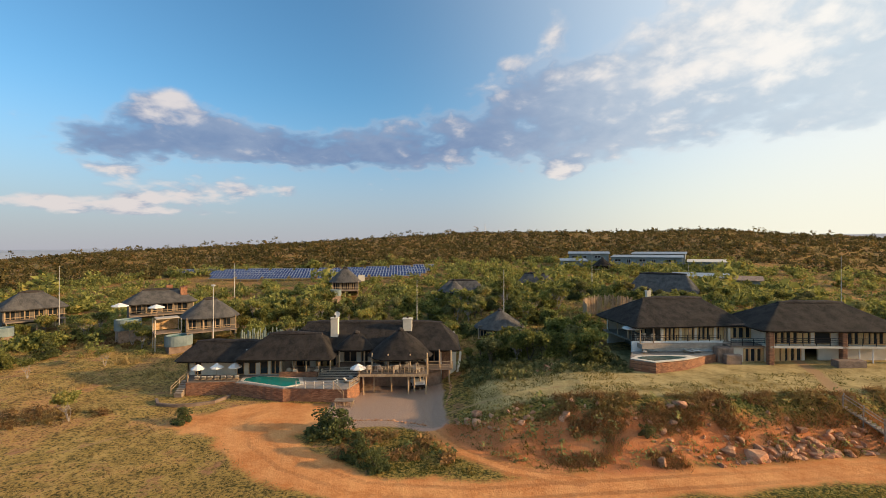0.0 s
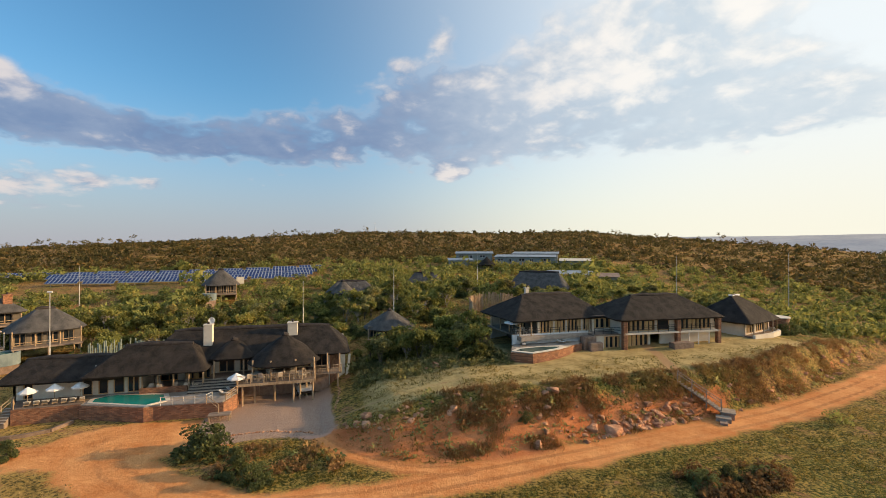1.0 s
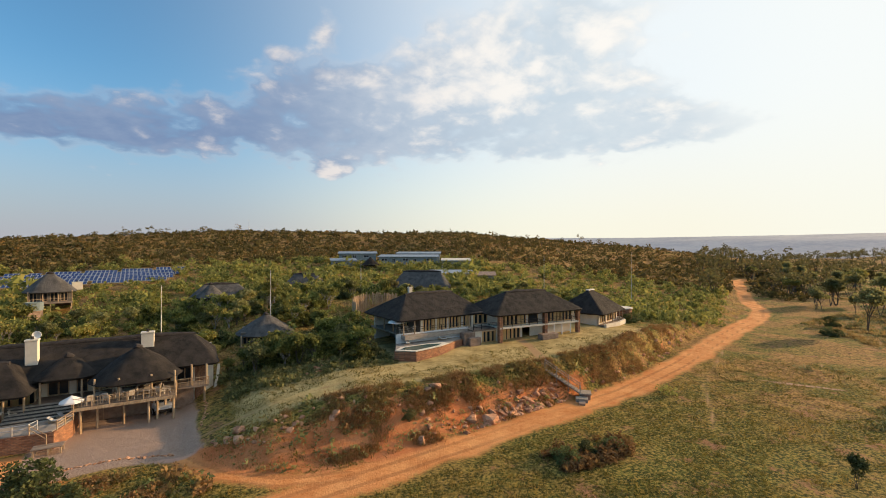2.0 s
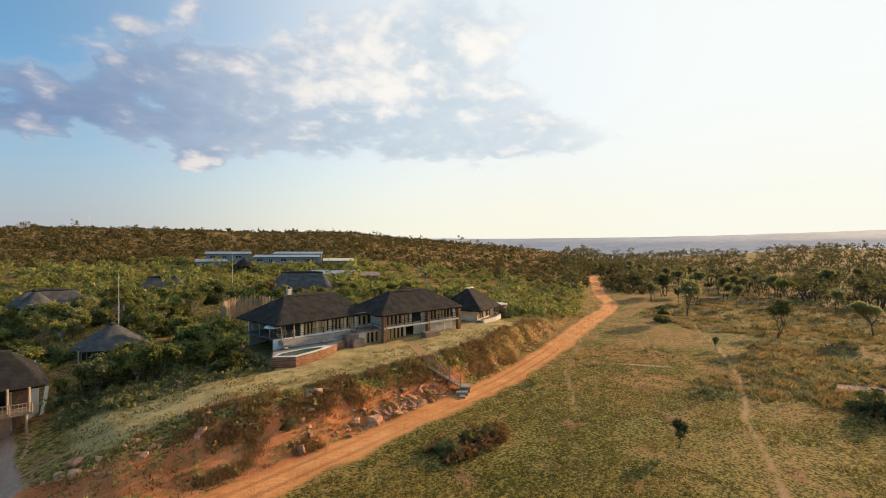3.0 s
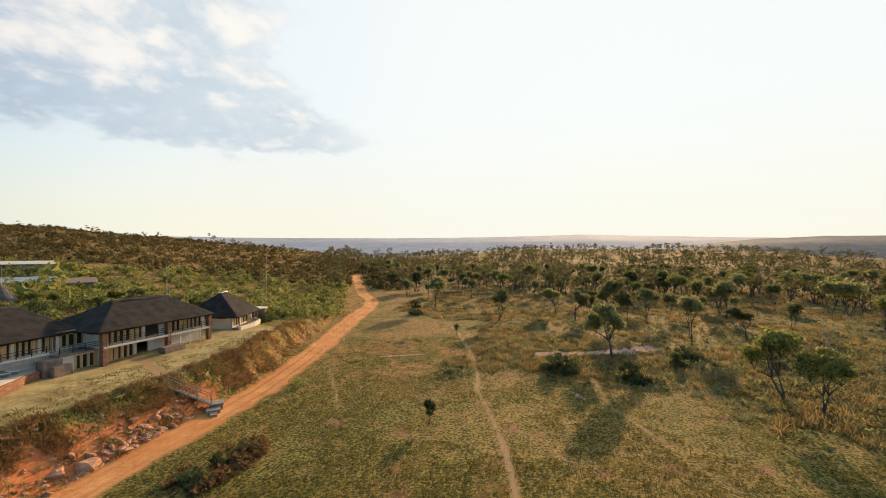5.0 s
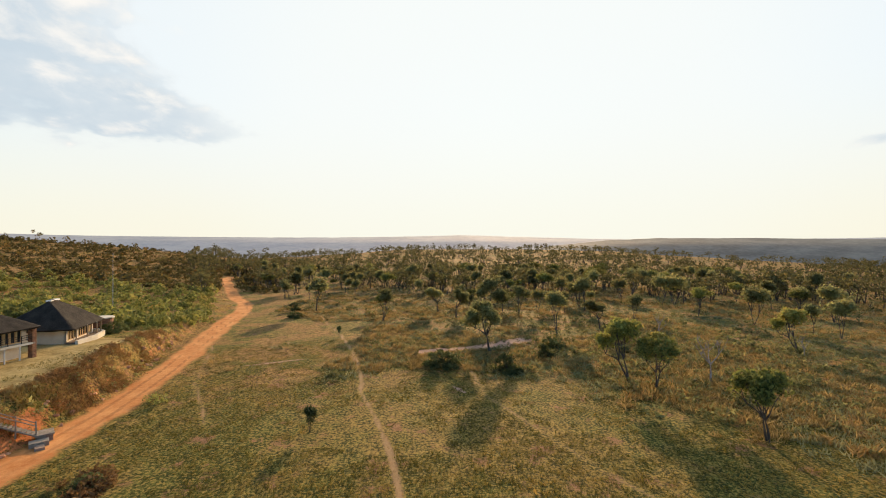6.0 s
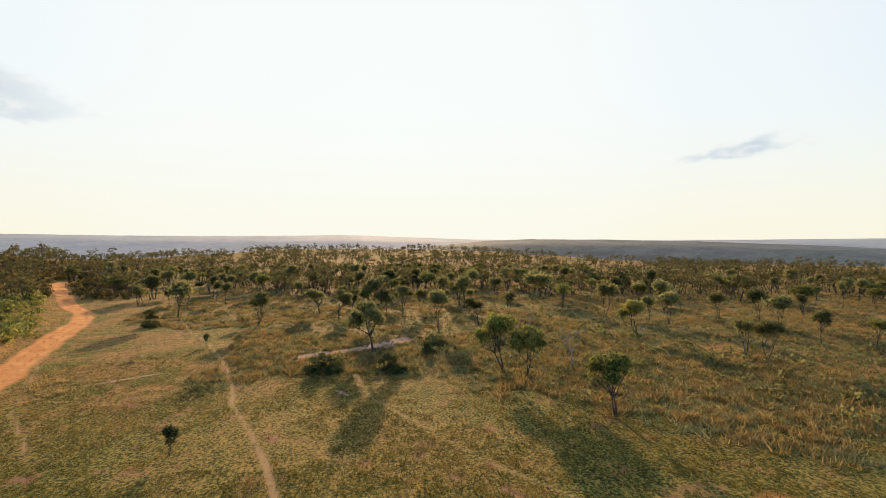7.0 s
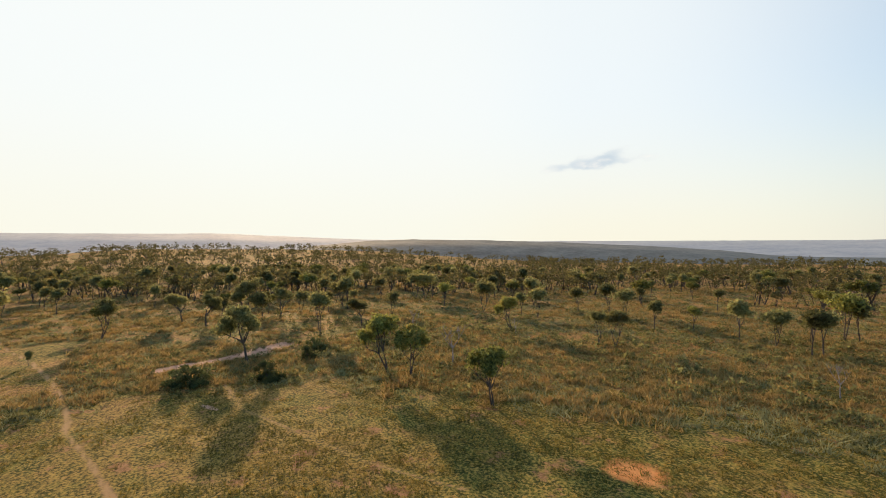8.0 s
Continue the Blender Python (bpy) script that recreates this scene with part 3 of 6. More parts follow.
def thatch_roof(parent, lx, ly, ridge, eave, top, m, mat=None, rad=0.6, name="roof", shift=0.0, cap=True, thick=0.22):
    """A hipped thatch roof: outline lx by ly, a ridge along x (0 makes a cone), from eave height to ridge height."""
    bm = bmesh.new()
    ring = rounded_rect(lx, ly, min(rad, lx / 2 - 0.01, ly / 2 - 0.01))
    tops = [(max(-ridge / 2, min(ridge / 2, x)) + shift, 0) for x, y in ring]
    levels = []
    for s in (0, 0.12, 0.3, 0.5, 0.7, 0.86, 0.96, 1.0):
        row = []
        for k, ((x, y), (tx, ty)) in enumerate(zip(ring, tops)):
            u = min(s, 0.985)
            bulge = 0.05 * (top - eave) * math.sin(math.pi * s)
            wob = 0.05 * noise.noise(Vector((x * 0.7, y * 0.7, s * 3 + lx)))
            row.append(bm.verts.new((x + (tx - x) * u, y + (ty - y) * u, eave + (top - eave) * s + bulge * 0.6 + wob - 0.1 * (s == 1))))
        levels.append(row)
    low = [bm.verts.new((x * (1 - 0.25 / max(abs(x), 1)), y * (1 - 0.25 / max(abs(y), 1)), eave - thick + 0.04 * math.sin(k * 1.7))) for k, (x, y) in enumerate(ring)]
    inner = [bm.verts.new((x + (tx - x) * 0.55, y + (ty - y) * 0.55, eave + (top - eave) * 0.42 - thick)) for (x, y), (tx, ty) in zip(ring, tops)]
    rows = [inner, low] + levels
    n = len(ring)
    for a, b in zip(rows, rows[1:]):
        for k in range(n):
            bm.faces.new((a[k], a[(k + 1) % n], b[(k + 1) % n], b[k]))
    bm.faces.new(levels[-1])
    bm.faces.new(inner[::-1])
    bmesh.ops.recalc_face_normals(bm, faces=bm.faces)
    roof = part(name, bm, mat or THATCH, parent, "", m, True)
    if cap:
        cb = bmesh.new()
        half = ridge / 2 + 0.35
        steps = max(3, int(half))
        prev = None
        for k in range(steps + 1):
            x = -half + 2 * half * k / steps + shift
            z = top - 0.12 + 0.05 * math.sin(k * 2.1) - (0.12 if k in (0, steps) else 0)
            r = 0.34 - (0.1 if k in (0, steps) else 0)
            ringv = [cb.verts.new((x, r * 1.25 * math.cos(math.pi * j / 6), z + r * math.sin(math.pi * j / 6))) for j in range(-1, 8)]
            if prev:
                for u, v, s, t in zip(prev, prev[1:], ringv[1:], ringv):
                    cb.faces.new((u, v, s, t))
            else:
                cb.faces.new(ringv[::-1])
            prev = ringv
        cb.faces.new(prev)
        bmesh.ops.recalc_face_normals(cb, faces=cb.faces)
        part("ridge_cap", cb, RIDGE, roof, "dark mortar ridge capping", None, True)
    return roof


# ---------------------------------------------------------------- pieces of buildings


def pierced(x0, x1, z0, z1, holes, y0, y1):
    """An upright slab with openings right through it, as one connected mesh."""
    xs = sorted({x0, x1, *(round(min(max(v, x0), x1), 4) for h in holes for v in h[:2])})
    zs = sorted({z0, z1, *(round(min(max(v, z0), z1), 4) for h in holes for v in h[2:])})
    bm = bmesh.new()
    grid = {}

    def at(i, k):
        if (i, k) not in grid:
            grid[i, k] = bm.verts.new((xs[i], y0, zs[k]))
        return grid[i, k]

    for i in range(len(xs) - 1):
        for k in range(len(zs) - 1):
            cx, cz = (xs[i] + xs[i + 1]) / 2, (zs[k] + zs[k + 1]) / 2
            if not any(h[0] < cx < h[1] and h[2] < cz < h[3] for h in holes):
                bm.faces.new((at(i, k), at(i + 1, k), at(i + 1, k + 1), at(i, k + 1)))
    side = bmesh.ops.extrude_face_region(bm, geom=bm.faces[:], use_keep_orig=True)["geom"]
    bmesh.ops.translate(bm, verts=[v for v in side if isinstance(v, bmesh.types.BMVert)], vec=(0, y1 - y0, 0))
    bmesh.ops.recalc_face_normals(bm, faces=bm.faces)
    return bm


def pleats(x0, x1, z0, z1, y):
    """A hanging cloth with shallow folds."""
    bm = bmesh.new()
    m = max(4, int((x1 - x0) / 0.06))
    rows = [[bm.verts.new((x0 + (x1 - x0) * k / m, y + 0.015 * (-1) ** k, z)) for k in range(m + 1)] for z in (z0, z1)]
    for k in range(m):
        bm.faces.new((rows[0][k], rows[0][k + 1], rows[1][k + 1], rows[1][k]))
    return bm


CURTAIN = surface("golden_curtain", (0.5, 0.34, 0.15), (0.68, 0.5, 0.25), 2.0, 0.9, 0.1, 20, (1, 1, 0.3))


def wall_run(parent, p, q, z0, z1, mat, holes=(), thick=0.25, m=None, frame=None, pane=None, name="wall"):
    """A wall from p to q with openings (start, end, sill, head, leaves) that go through it; each gets a frame and panes."""
    (ax, ay), (bx, by) = p, q
    length = math.hypot(bx - ax, by - ay)
    turn = pose(ax, ay, 0, 0, 0, math.degrees(math.atan2(by - ay, bx - ax)))
    place = (m or Matrix()) @ turn
    w_ob = part(name, pierced(0, length, z0, z1, [h[:4] for h in holes], 0, thick), mat, parent, "", place)
    for a, b, sill, head, n in holes:
        if not n:
            continue
        f, t = 0.1, 0.05
        lights = [(a + (b - a) * k / n + (f if k == 0 else 0.07), a + (b - a) * (k + 1) / n - (f if k == n - 1 else 0.07), sill + f, head - f) for k in range(n)]
        bm = pierced(a, b, sill, head, lights, t, t + 0.1)
        door = part("glazed_door" if sill - z0 < 0.35 else "window", bm, frame or WOOD_WARM, parent, "warm timber frame with glass panes", place)
        for k in range(n):
            x0, x1 = a + (b - a) * k / n + 0.085, a + (b - a) * (k + 1) / n - 0.085
            part("pane", boxes((x0, t + 0.04, sill + f, x1, t + 0.055, head - f)), pane or GLASS, door)
            if n > 2:
                drape = x0 + (x1 - x0) * (0.36, 0.6, 0.3, 0.8, 0.45)[(k * 3 + n) % 5]
                part("curtain", pleats(x0, drape, sill + f, head - f, t + 0.02), CURTAIN, door, "drawn golden curtain")
    return w_ob


def posts(parent, pts, z0, z1, r, mat, m=None, name="post"):
    first = None
    for x, y in pts:
        if first is None:
            first = part(name, bars(((0, 0, 0), (0, 0, z1 - z0), r), sides=8), mat, parent, "", (m or Matrix()) @ pose(x, y, z0))
        else:
            same(name, first, parent, (m or Matrix()) @ pose(x, y, z0))


def railing(pts, label, mat=TIMBER, height=0.95, rails=2, step=1.5, group="", sticks=False):
    """Posts with level rails along a broken line of (x, y, z)."""
    x0, y0, z0 = pts[0]
    e = thing("railing", label, "railing", pose(x0, y0, z0), group)
    first = None
    for p, q in zip(pts, pts[1:]):
        p, q = Vector(p) - Vector(pts[0]), Vector(q) - Vector(pts[0])
        n = max(1, round((q - p).length / step))
        for k in range(n + 1):
            if k == 0 and p.length > 0:
                continue
            at = p.lerp(q, k / n)
            if first is None:
                first = part("post", bars(((0, 0, 0), (0, 0, height), 0.05)), mat, e, "", Matrix.Translation(at))
            else:
                same("post", first, e, Matrix.Translation(at))
        for j in range(rails):
            h = height - 0.04 - j * (height - 0.2) / max(1, rails)
            part("rail", bars((p + Vector((0, 0, h)), q + Vector((0, 0, h)), 0.035)), mat, e)
        if sticks:
            bm = bmesh.new()
            for k in range(int((q - p).length / 0.25)):
                at = p.lerp(q, (k + 0.5) / max(1, int((q - p).length / 0.25)))
                tube(bm, at + Vector((0, 0, 0.08)), at + Vector((0, 0, height - 0.05)), 0.018, 0.018, 4)
            part("balusters", bm, mat, e)
    return e


def chimney(parent, x, y, z0, z1, size, mat, m=None):
    s = size / 2
    bm = boxes((x - s, y - s * 0.8, z0, x + s, y + s * 0.8, z1 - 0.18, 0.03), (x - s - 0.06, y - s * 0.8 - 0.06, z1 - 0.178, x + s + 0.06, y + s * 0.8 + 0.06, z1, 0.03))
    c = part("chimney", bm, mat, parent, "", m)
    part("flue_pot", bars(((x, y, z1), (x, y, z1 + 0.3), 0.14), sides=8), RIDGE, c, "dark flue pot")
    return c


def umbrella(x, y, z, r=1.1, h=2.2, group="parasols on the terraces", tilt=0):
    e = thing("parasol", "open white canvas parasol on a thin pole", "parasol", pose(x, y, z, tilt, 0, 23), group)
    part("pole", bars(((0, 0, 0), (0, 0, h), 0.03)), TIMBER, e)
    part("base", bars(((0, 0, 0), (0, 0, 0.08), 0.28), sides=10), MORTAR, e, "round weighted foot")
    bm = bmesh.new()
    for a in range(8):
        t0, t1 = 2 * math.pi * a / 8, 2 * math.pi * (a + 1) / 8
        top, p0, p1 = (0, 0, h + 0.12), (r * math.cos(t0), r * math.sin(t0), h - 0.42), (r * math.cos(t1), r * math.sin(t1), h - 0.42)
        v = [bm.verts.new(c) for c in (top, p0, p1, (p1[0], p1[1], p1[2] - 0.14), (p0[0], p0[1], p0[2] - 0.14), (0, 0, h + 0.06))]
        for f in ((0, 1, 2), (1, 4, 3, 2), (5, 3, 4)):
            bm.faces.new([v[i] for i in f])
    bmesh.ops.remove_doubles(bm, verts=bm.verts, dist=0.001)
    part("canopy", bm, CANVAS, e)
    return e


def make_lounger():
    e = thing("sun_lounger", "reclining sun lounger with a pale cushion", "lounger", None, "sun loungers by the pools")
    legs = None
    for x in (-0.28, 0.28):
        for y in (-0.75, 0.6):
            if legs is None:
                legs = part("leg", boxes((-0.03, -0.03, 0, 0.03, 0.03, 0.26)), TIMBER, e, "", pose(x, y, 0))
            else:
                same("leg", legs, e, pose(x, y, 0))
    part("frame", boxes((-0.34, -0.95, 0.26, 0.34, 0.95, 0.32)), TIMBER, e)
    bm = boxes((-0.32, -0.92, 0.322, 0.32, 0.3, 0.42, 0.03))
    part("mattress", bm, CUSHION, e)
    part("backrest", boxes((-0.32, 0, 0, 0.32, 0.72, 0.1, 0.03)), CUSHION, e, "", pose(0, 0.3, 0.34, 38))
    return e


def make_chair():
    e = thing("deck_chair", "pale wooden armchair on the timber deck", "chair", None, "chairs on the deck")
    part("seat", boxes((-0.28, -0.28, 0.4, 0.28, 0.28, 0.47, 0.02)), PALEWOOD, e)
    part("backrest", boxes((-0.28, 0, 0, 0.28, 0.06, 0.55, 0.02)), PALEWOOD, e, "", pose(0, 0.25, 0.45, -12))
    leg = None
    for x in (-0.25, 0.25):
        for y in (-0.25, 0.25):
            if leg is None:
                leg = part("leg", boxes((-0.03, -0.03, 0, 0.03, 0.03, 0.4)), PALEWOOD, e, "", pose(x, y, 0))
            else:
                same("leg", leg, e, pose(x, y, 0))
        part("armrest", boxes((x - 0.04, -0.28, 0.64, x + 0.04, 0.28, 0.68)), PALEWOOD, e)
    return e


def make_table(rad=0.6):
    e = thing("deck_table", "round pale wooden table on the deck", "table", None, "tables on the deck")
    part("tabletop", bars(((0, 0, 0.7), (0, 0, 0.75), rad), sides=16), PALEWOOD, e)
    part("column", bars(((0, 0, 0.03), (0, 0, 0.7), 0.06)), PALEWOOD, e)
    part("foot", bars(((0, 0, 0), (0, 0, 0.04), 0.3), sides=12), PALEWOOD, e)
    return e


CUSHION = surface("lounger_cushion", (0.4, 0.38, 0.35), (0.55, 0.53, 0.49), 2.0, 0.9, 0.05)
PALEWOOD = surface("pale_wood", (0.4, 0.33, 0.25), (0.58, 0.5, 0.4), 2.5, 0.75, 0.1)


def brick_material():
    m, n, b = material("brickwork")
    pos = n.add("ShaderNodeNewGeometry").outputs["Position"]
    sp = n.add("ShaderNodeSeparateXYZ")
    n.put(sp.inputs[0], pos)
    c = n.add("ShaderNodeCombineXYZ")
    n.put(c.inputs[0], n.math("ADD", sp.outputs[0], sp.outputs[1]))
    n.put(c.inputs[1], sp.outputs[2])
    t = n.add("ShaderNodeTexBrick")
    n.put(t.inputs["Vector"], c.outputs[0])
    t.inputs["Scale"].default_value = 1.0
    t.inputs["Brick Width"].default_value, t.inputs["Row Height"].default_value = 0.34, 0.12
    t.inputs["Mortar Size"].default_value = 0.012
    t.inputs["Color1"].default_value, t.inputs["Color2"].default_value = (0.2, 0.075, 0.035, 1), (0.42, 0.2, 0.1, 1)
    t.inputs["Mortar"].default_value = (0.16, 0.1, 0.07, 1)
    k = n.noise(pos, 0.9, 4, 0.6)
    n.put(b.inputs["Base Color"], n.mix(n.ramp(k, 0.4, 0.75, 0, 0.6), t.outputs[0], (0.13, 0.075, 0.05)))
    b.inputs["Roughness"].default_value = 0.92
    bp = n.add("ShaderNodeBump")
    bp.inputs["Strength"].default_value, bp.inputs["Distance"].default_value = 0.6, 0.02
    n.put(bp.inputs["Height"], n.math("SUBTRACT", n.noise(pos, 6, 3), t.outputs[1]))
    n.put(b.inputs["Normal"], bp.outputs[0])
    return m


BRICKWORK = brick_material()

# ---------------------------------------------------------------- the main lodge


def main_lodge():
    o = Vector((-14, 62, 0))
    e = thing("lodge", "long dark thatched lodge with timber posts and plaster walls", "lodge", Matrix.Translation(o))
    at = Matrix.Translation(-o)

    def roof(x, y, rot, *a, **k):
        return thatch_roof(e, *a, m=at @ pose(x, y, 0, 0, 0, rot), **k)

    roof(-9.0, 63.9, 0, 24.4, 10.8, 18.6, 4.75, 7.75)
    roof(-4.85, 59.4, 0, 8.6, 8.2, 0.1, 4.3, 7.45, rad=3.2)
    roof(-11.0, 60.6, 0, 5.4, 5.6, 0.1, 4.95, 6.9, rad=1.6)
    roof(-19.4, 59.8, 0, 12.6, 7.8, 6.4, 4.2, 6.95, shift=0.4)
    roof(-28.0, 60.7, 0, 11.8, 7.4, 8.6, 3.75, 5.75)
    # floors
    part("floor", boxes((-13.6, 58.5, 0.1, 0.5, 68.4, 2.58), (0.504, 62.7, 0.1, 2.2, 68.4, 2.58)), MORTAR, e, "raised lodge floor", at)
    part("floor", boxes((-33, 58.62, 0.1, -13.7, 64.6, 1.6)), PAVING, e, "paved veranda floor", at)
    # rear and side walls of the main hall
    wall_run(e, (2.7, 68.65), (-20.5, 68.65), 0.5, 5.4, PLASTER, m=at)
    wall_run(e, (0.6, 59.7), (2.7, 62.4), 0.0, 5.3, PLASTER, m=at)
    wall_run(e, (2.7, 62.4), (2.7, 68.4), 0.1, 5.3, PLASTER, ((2.6, 3.8, 3.6, 4.8, 1),), m=at)
    part("brick_panel", boxes((0.05, -0.06, 0.3, 1.9, -0.004, 5.0)), BRICKWORK, e, "orange brick panel", at @ pose(0.6, 59.7, 0, 0, 0, 52.1))
    # front of the hall behind the deck: timber and glass bays
    wall_run(e, (-13.4, 61.2), (1.4, 61.2), 2.58, 5.6, PLASTER, ((0.5, 2.3, 2.6, 4.9, 2), (2.9, 3.9, 2.6, 4.9, 1), (4.3, 6.4, 2.6, 4.9, 3), (7.2, 8.8, 2.6, 4.9, 2), (9.4, 11.6, 2.6, 4.9, 3), (12.2, 13.8, 2.6, 4.9, 2)), m=at, frame=TIMBER)
    # veranda back wall and the left wing
    wall_run(e, (-20.5, 62.6), (-13.4, 62.6), 1.6, 5.2, PLASTER, ((0.6, 2.6, 1.62, 3.9, 2), (3.4, 6.4, 1.62, 3.9, 3)), m=at)
    wall_run(e, (-25.2, 58.7), (-20.5, 58.7), 1.6, 4.9, PLASTER, ((0.3, 1.3, 1.62, 3.7, 1), (1.8, 2.9, 1.62, 3.7, 1), (3.2, 4.4, 1.62, 3.7, 2)), m=at)
    wall_run(e, (-32.8, 58.6), (-25.2, 58.6), 0.4, 4.5, PLASTER, ((0.9, 1.8, 1.62, 3.5, 1), (6.4, 7.4, 1.62, 3.6, 1)), m=at)
    wall_run(e, (-32.8, 64.2), (-32.8, 58.6), 0.4, 4.5, PLASTER, m=at)
    wall_run(e, (-20.5, 64.2), (-32.8, 64.2), 0.4, 4.5, PLASTER, m=at)
    wall_run(e, (-20.6, 58.95), (-20.6, 62.6), 1.6, 5.2, PLASTER, m=at)
    # posts that carry the eaves
    posts(e, [(x, 57.7) for x in (-20.2, -18.6, -17.0, -15.4, -13.9)] + [(-13.6, 60.0)], 1.6, 4.6, 0.1, TIMBER, at)
    posts(e, [(-8.3, 56.6), (-6.2, 55.9), (-3.4, 55.9), (-1.3, 56.6), (-8.3, 60), (-12.9, 58.5), (-9.6, 58.5), (0.3, 58.4), (1.8, 57.9)], 2.6, 4.9, 0.1, TIMBER, at)
    # low brick parapet of the veranda
    part("parapet", boxes((-20.4, 57.45, 1.58, -15.5, 57.68, 2.25)), BRICKWORK, e, "low stone parapet", at)
    # lower store under the hall
    wall_run(e, (-9.2, 59.6), (0.58, 59.6), 0.0, 2.57, GREY_PLASTER, ((0.4, 5.6, 0.02, 2.2, 0), (7.6, 9.2, 0.02, 2.1, 1)), m=at, frame=DARK)
    chimney(e, -4.15, 62.4, 6.3, 8.45, 1.25, PLASTER, at)
    chimney(e, -14.1, 61.2, 5.4, 8.75, 1.0, PLASTER, at)
    return e


main_lodge()


def satellite_dish(x, y, z):
    e = thing("satellite_dish", "small white satellite dish on a chimney", "dish", pose(x, y, z))
    part("arm", bars(((0, 0, 0), (0, 0, 0.35), 0.03)), STEEL, e)
    bm = bmesh.new()
    rings = []
    for k in range(5):
        r, d = 0.4 * k / 4, 0.12 * (k / 4) ** 2
        rings.append([bm.verts.new((r * math.cos(a * math.pi / 6), -d, 0.45 + r * math.sin(a * math.pi / 6))) for a in range(12)])
    for a, b in zip(rings, rings[1:]):
        for k in range(12):
            bm.faces.new((a[k], a[(k + 1) % 12], b[(k + 1) % 12], b[k]))
    bmesh.ops.remove_doubles(bm, verts=bm.verts, dist=0.001)
    bmesh.ops.solidify(bm, geom=bm.faces[:], thickness=0.03)
    part("bowl", bm, CANVAS, e)


satellite_dish(-13.75, 61.3, 8.72)


def timber_deck():
    o = Vector((-4.5, 57, 2.6))
    e = thing("timber_deck", "raised timber deck on round poles beside the hall", "deck", Matrix.Translation(o))
    at = Matrix.Translation(-o)
    first = None
    for k in range(34):
        y = 55.1 + k * 0.14
        ob = part("board", boxes((-9.7, 0, 2.52, -1.2, 0.125, 2.6)), DECKING, e, "", at @ pose(0, y, 0)) if first is None else same("board", first, e, at @ pose(0, y, 0))
        first = first or ob
    part("fascia", boxes((-9.75, 55.02, 2.3, -1.15, 55.098, 2.61)), TIMBER, e, "heavy edge beam", at)
    part("fascia", boxes((-1.198, 55.02, 2.3, -1.12, 59.5, 2.61)), TIMBER, e, "heavy edge beam", at)
    part("platform", boxes((-1.1, 57.6, 2.42, 2.0, 59.58, 2.6)), DECKING, e, "side balcony floor", at)
    posts(e, [(-9.2, 55.3), (-8.0, 56.2), (-5.8, 56.2), (-3.6, 55.4), (-2.9, 56.2), (-2.2, 57.2), (-7.8, 58.6), (-1.4, 55.4), (-1.4, 57.8), (1.6, 57.8)], 0.0, 2.5, 0.11, TIMBER, at)


timber_deck()
railing([(-9.7, 55.1, 2.6), (-1.2, 55.1, 2.6), (-1.2, 57.6, 2.6), (2.0, 57.6, 2.6)], "pole railing round the timber deck", sticks=True)


def flight(x, y, z, rot, n, wide, rise, going, mat, label, name="steps"):
    """Steps that climb along local y."""
    e = thing(name, label, "steps", pose(x, y, z, 0, 0, rot))
    first = None
    for k in range(n):
        p = pose(0, k * going, k * rise)
        if first is None:
            first = part("step", boxes((-wide / 2, 0.03, -0.6, wide / 2, going + 0.02, rise - 0.052)), mat, e, "", p)
            nosing = part("tread", boxes((-wide / 2, 0, rise - 0.05, wide / 2, going + 0.02, rise - 0.002)), PAVING, first, "pale tread slab")
        else:
            same("tread", nosing, same("step", first, e, p), Matrix())
    return e


flight(-12.6, 56.2, 1.58, 0, 5, 5.2, 0.204, 0.46, surface("slate_step", (0.03, 0.028, 0.026), (0.08, 0.072, 0.064), 2.0, 0.8, 0.3), "broad dark slate steps up to the hall")


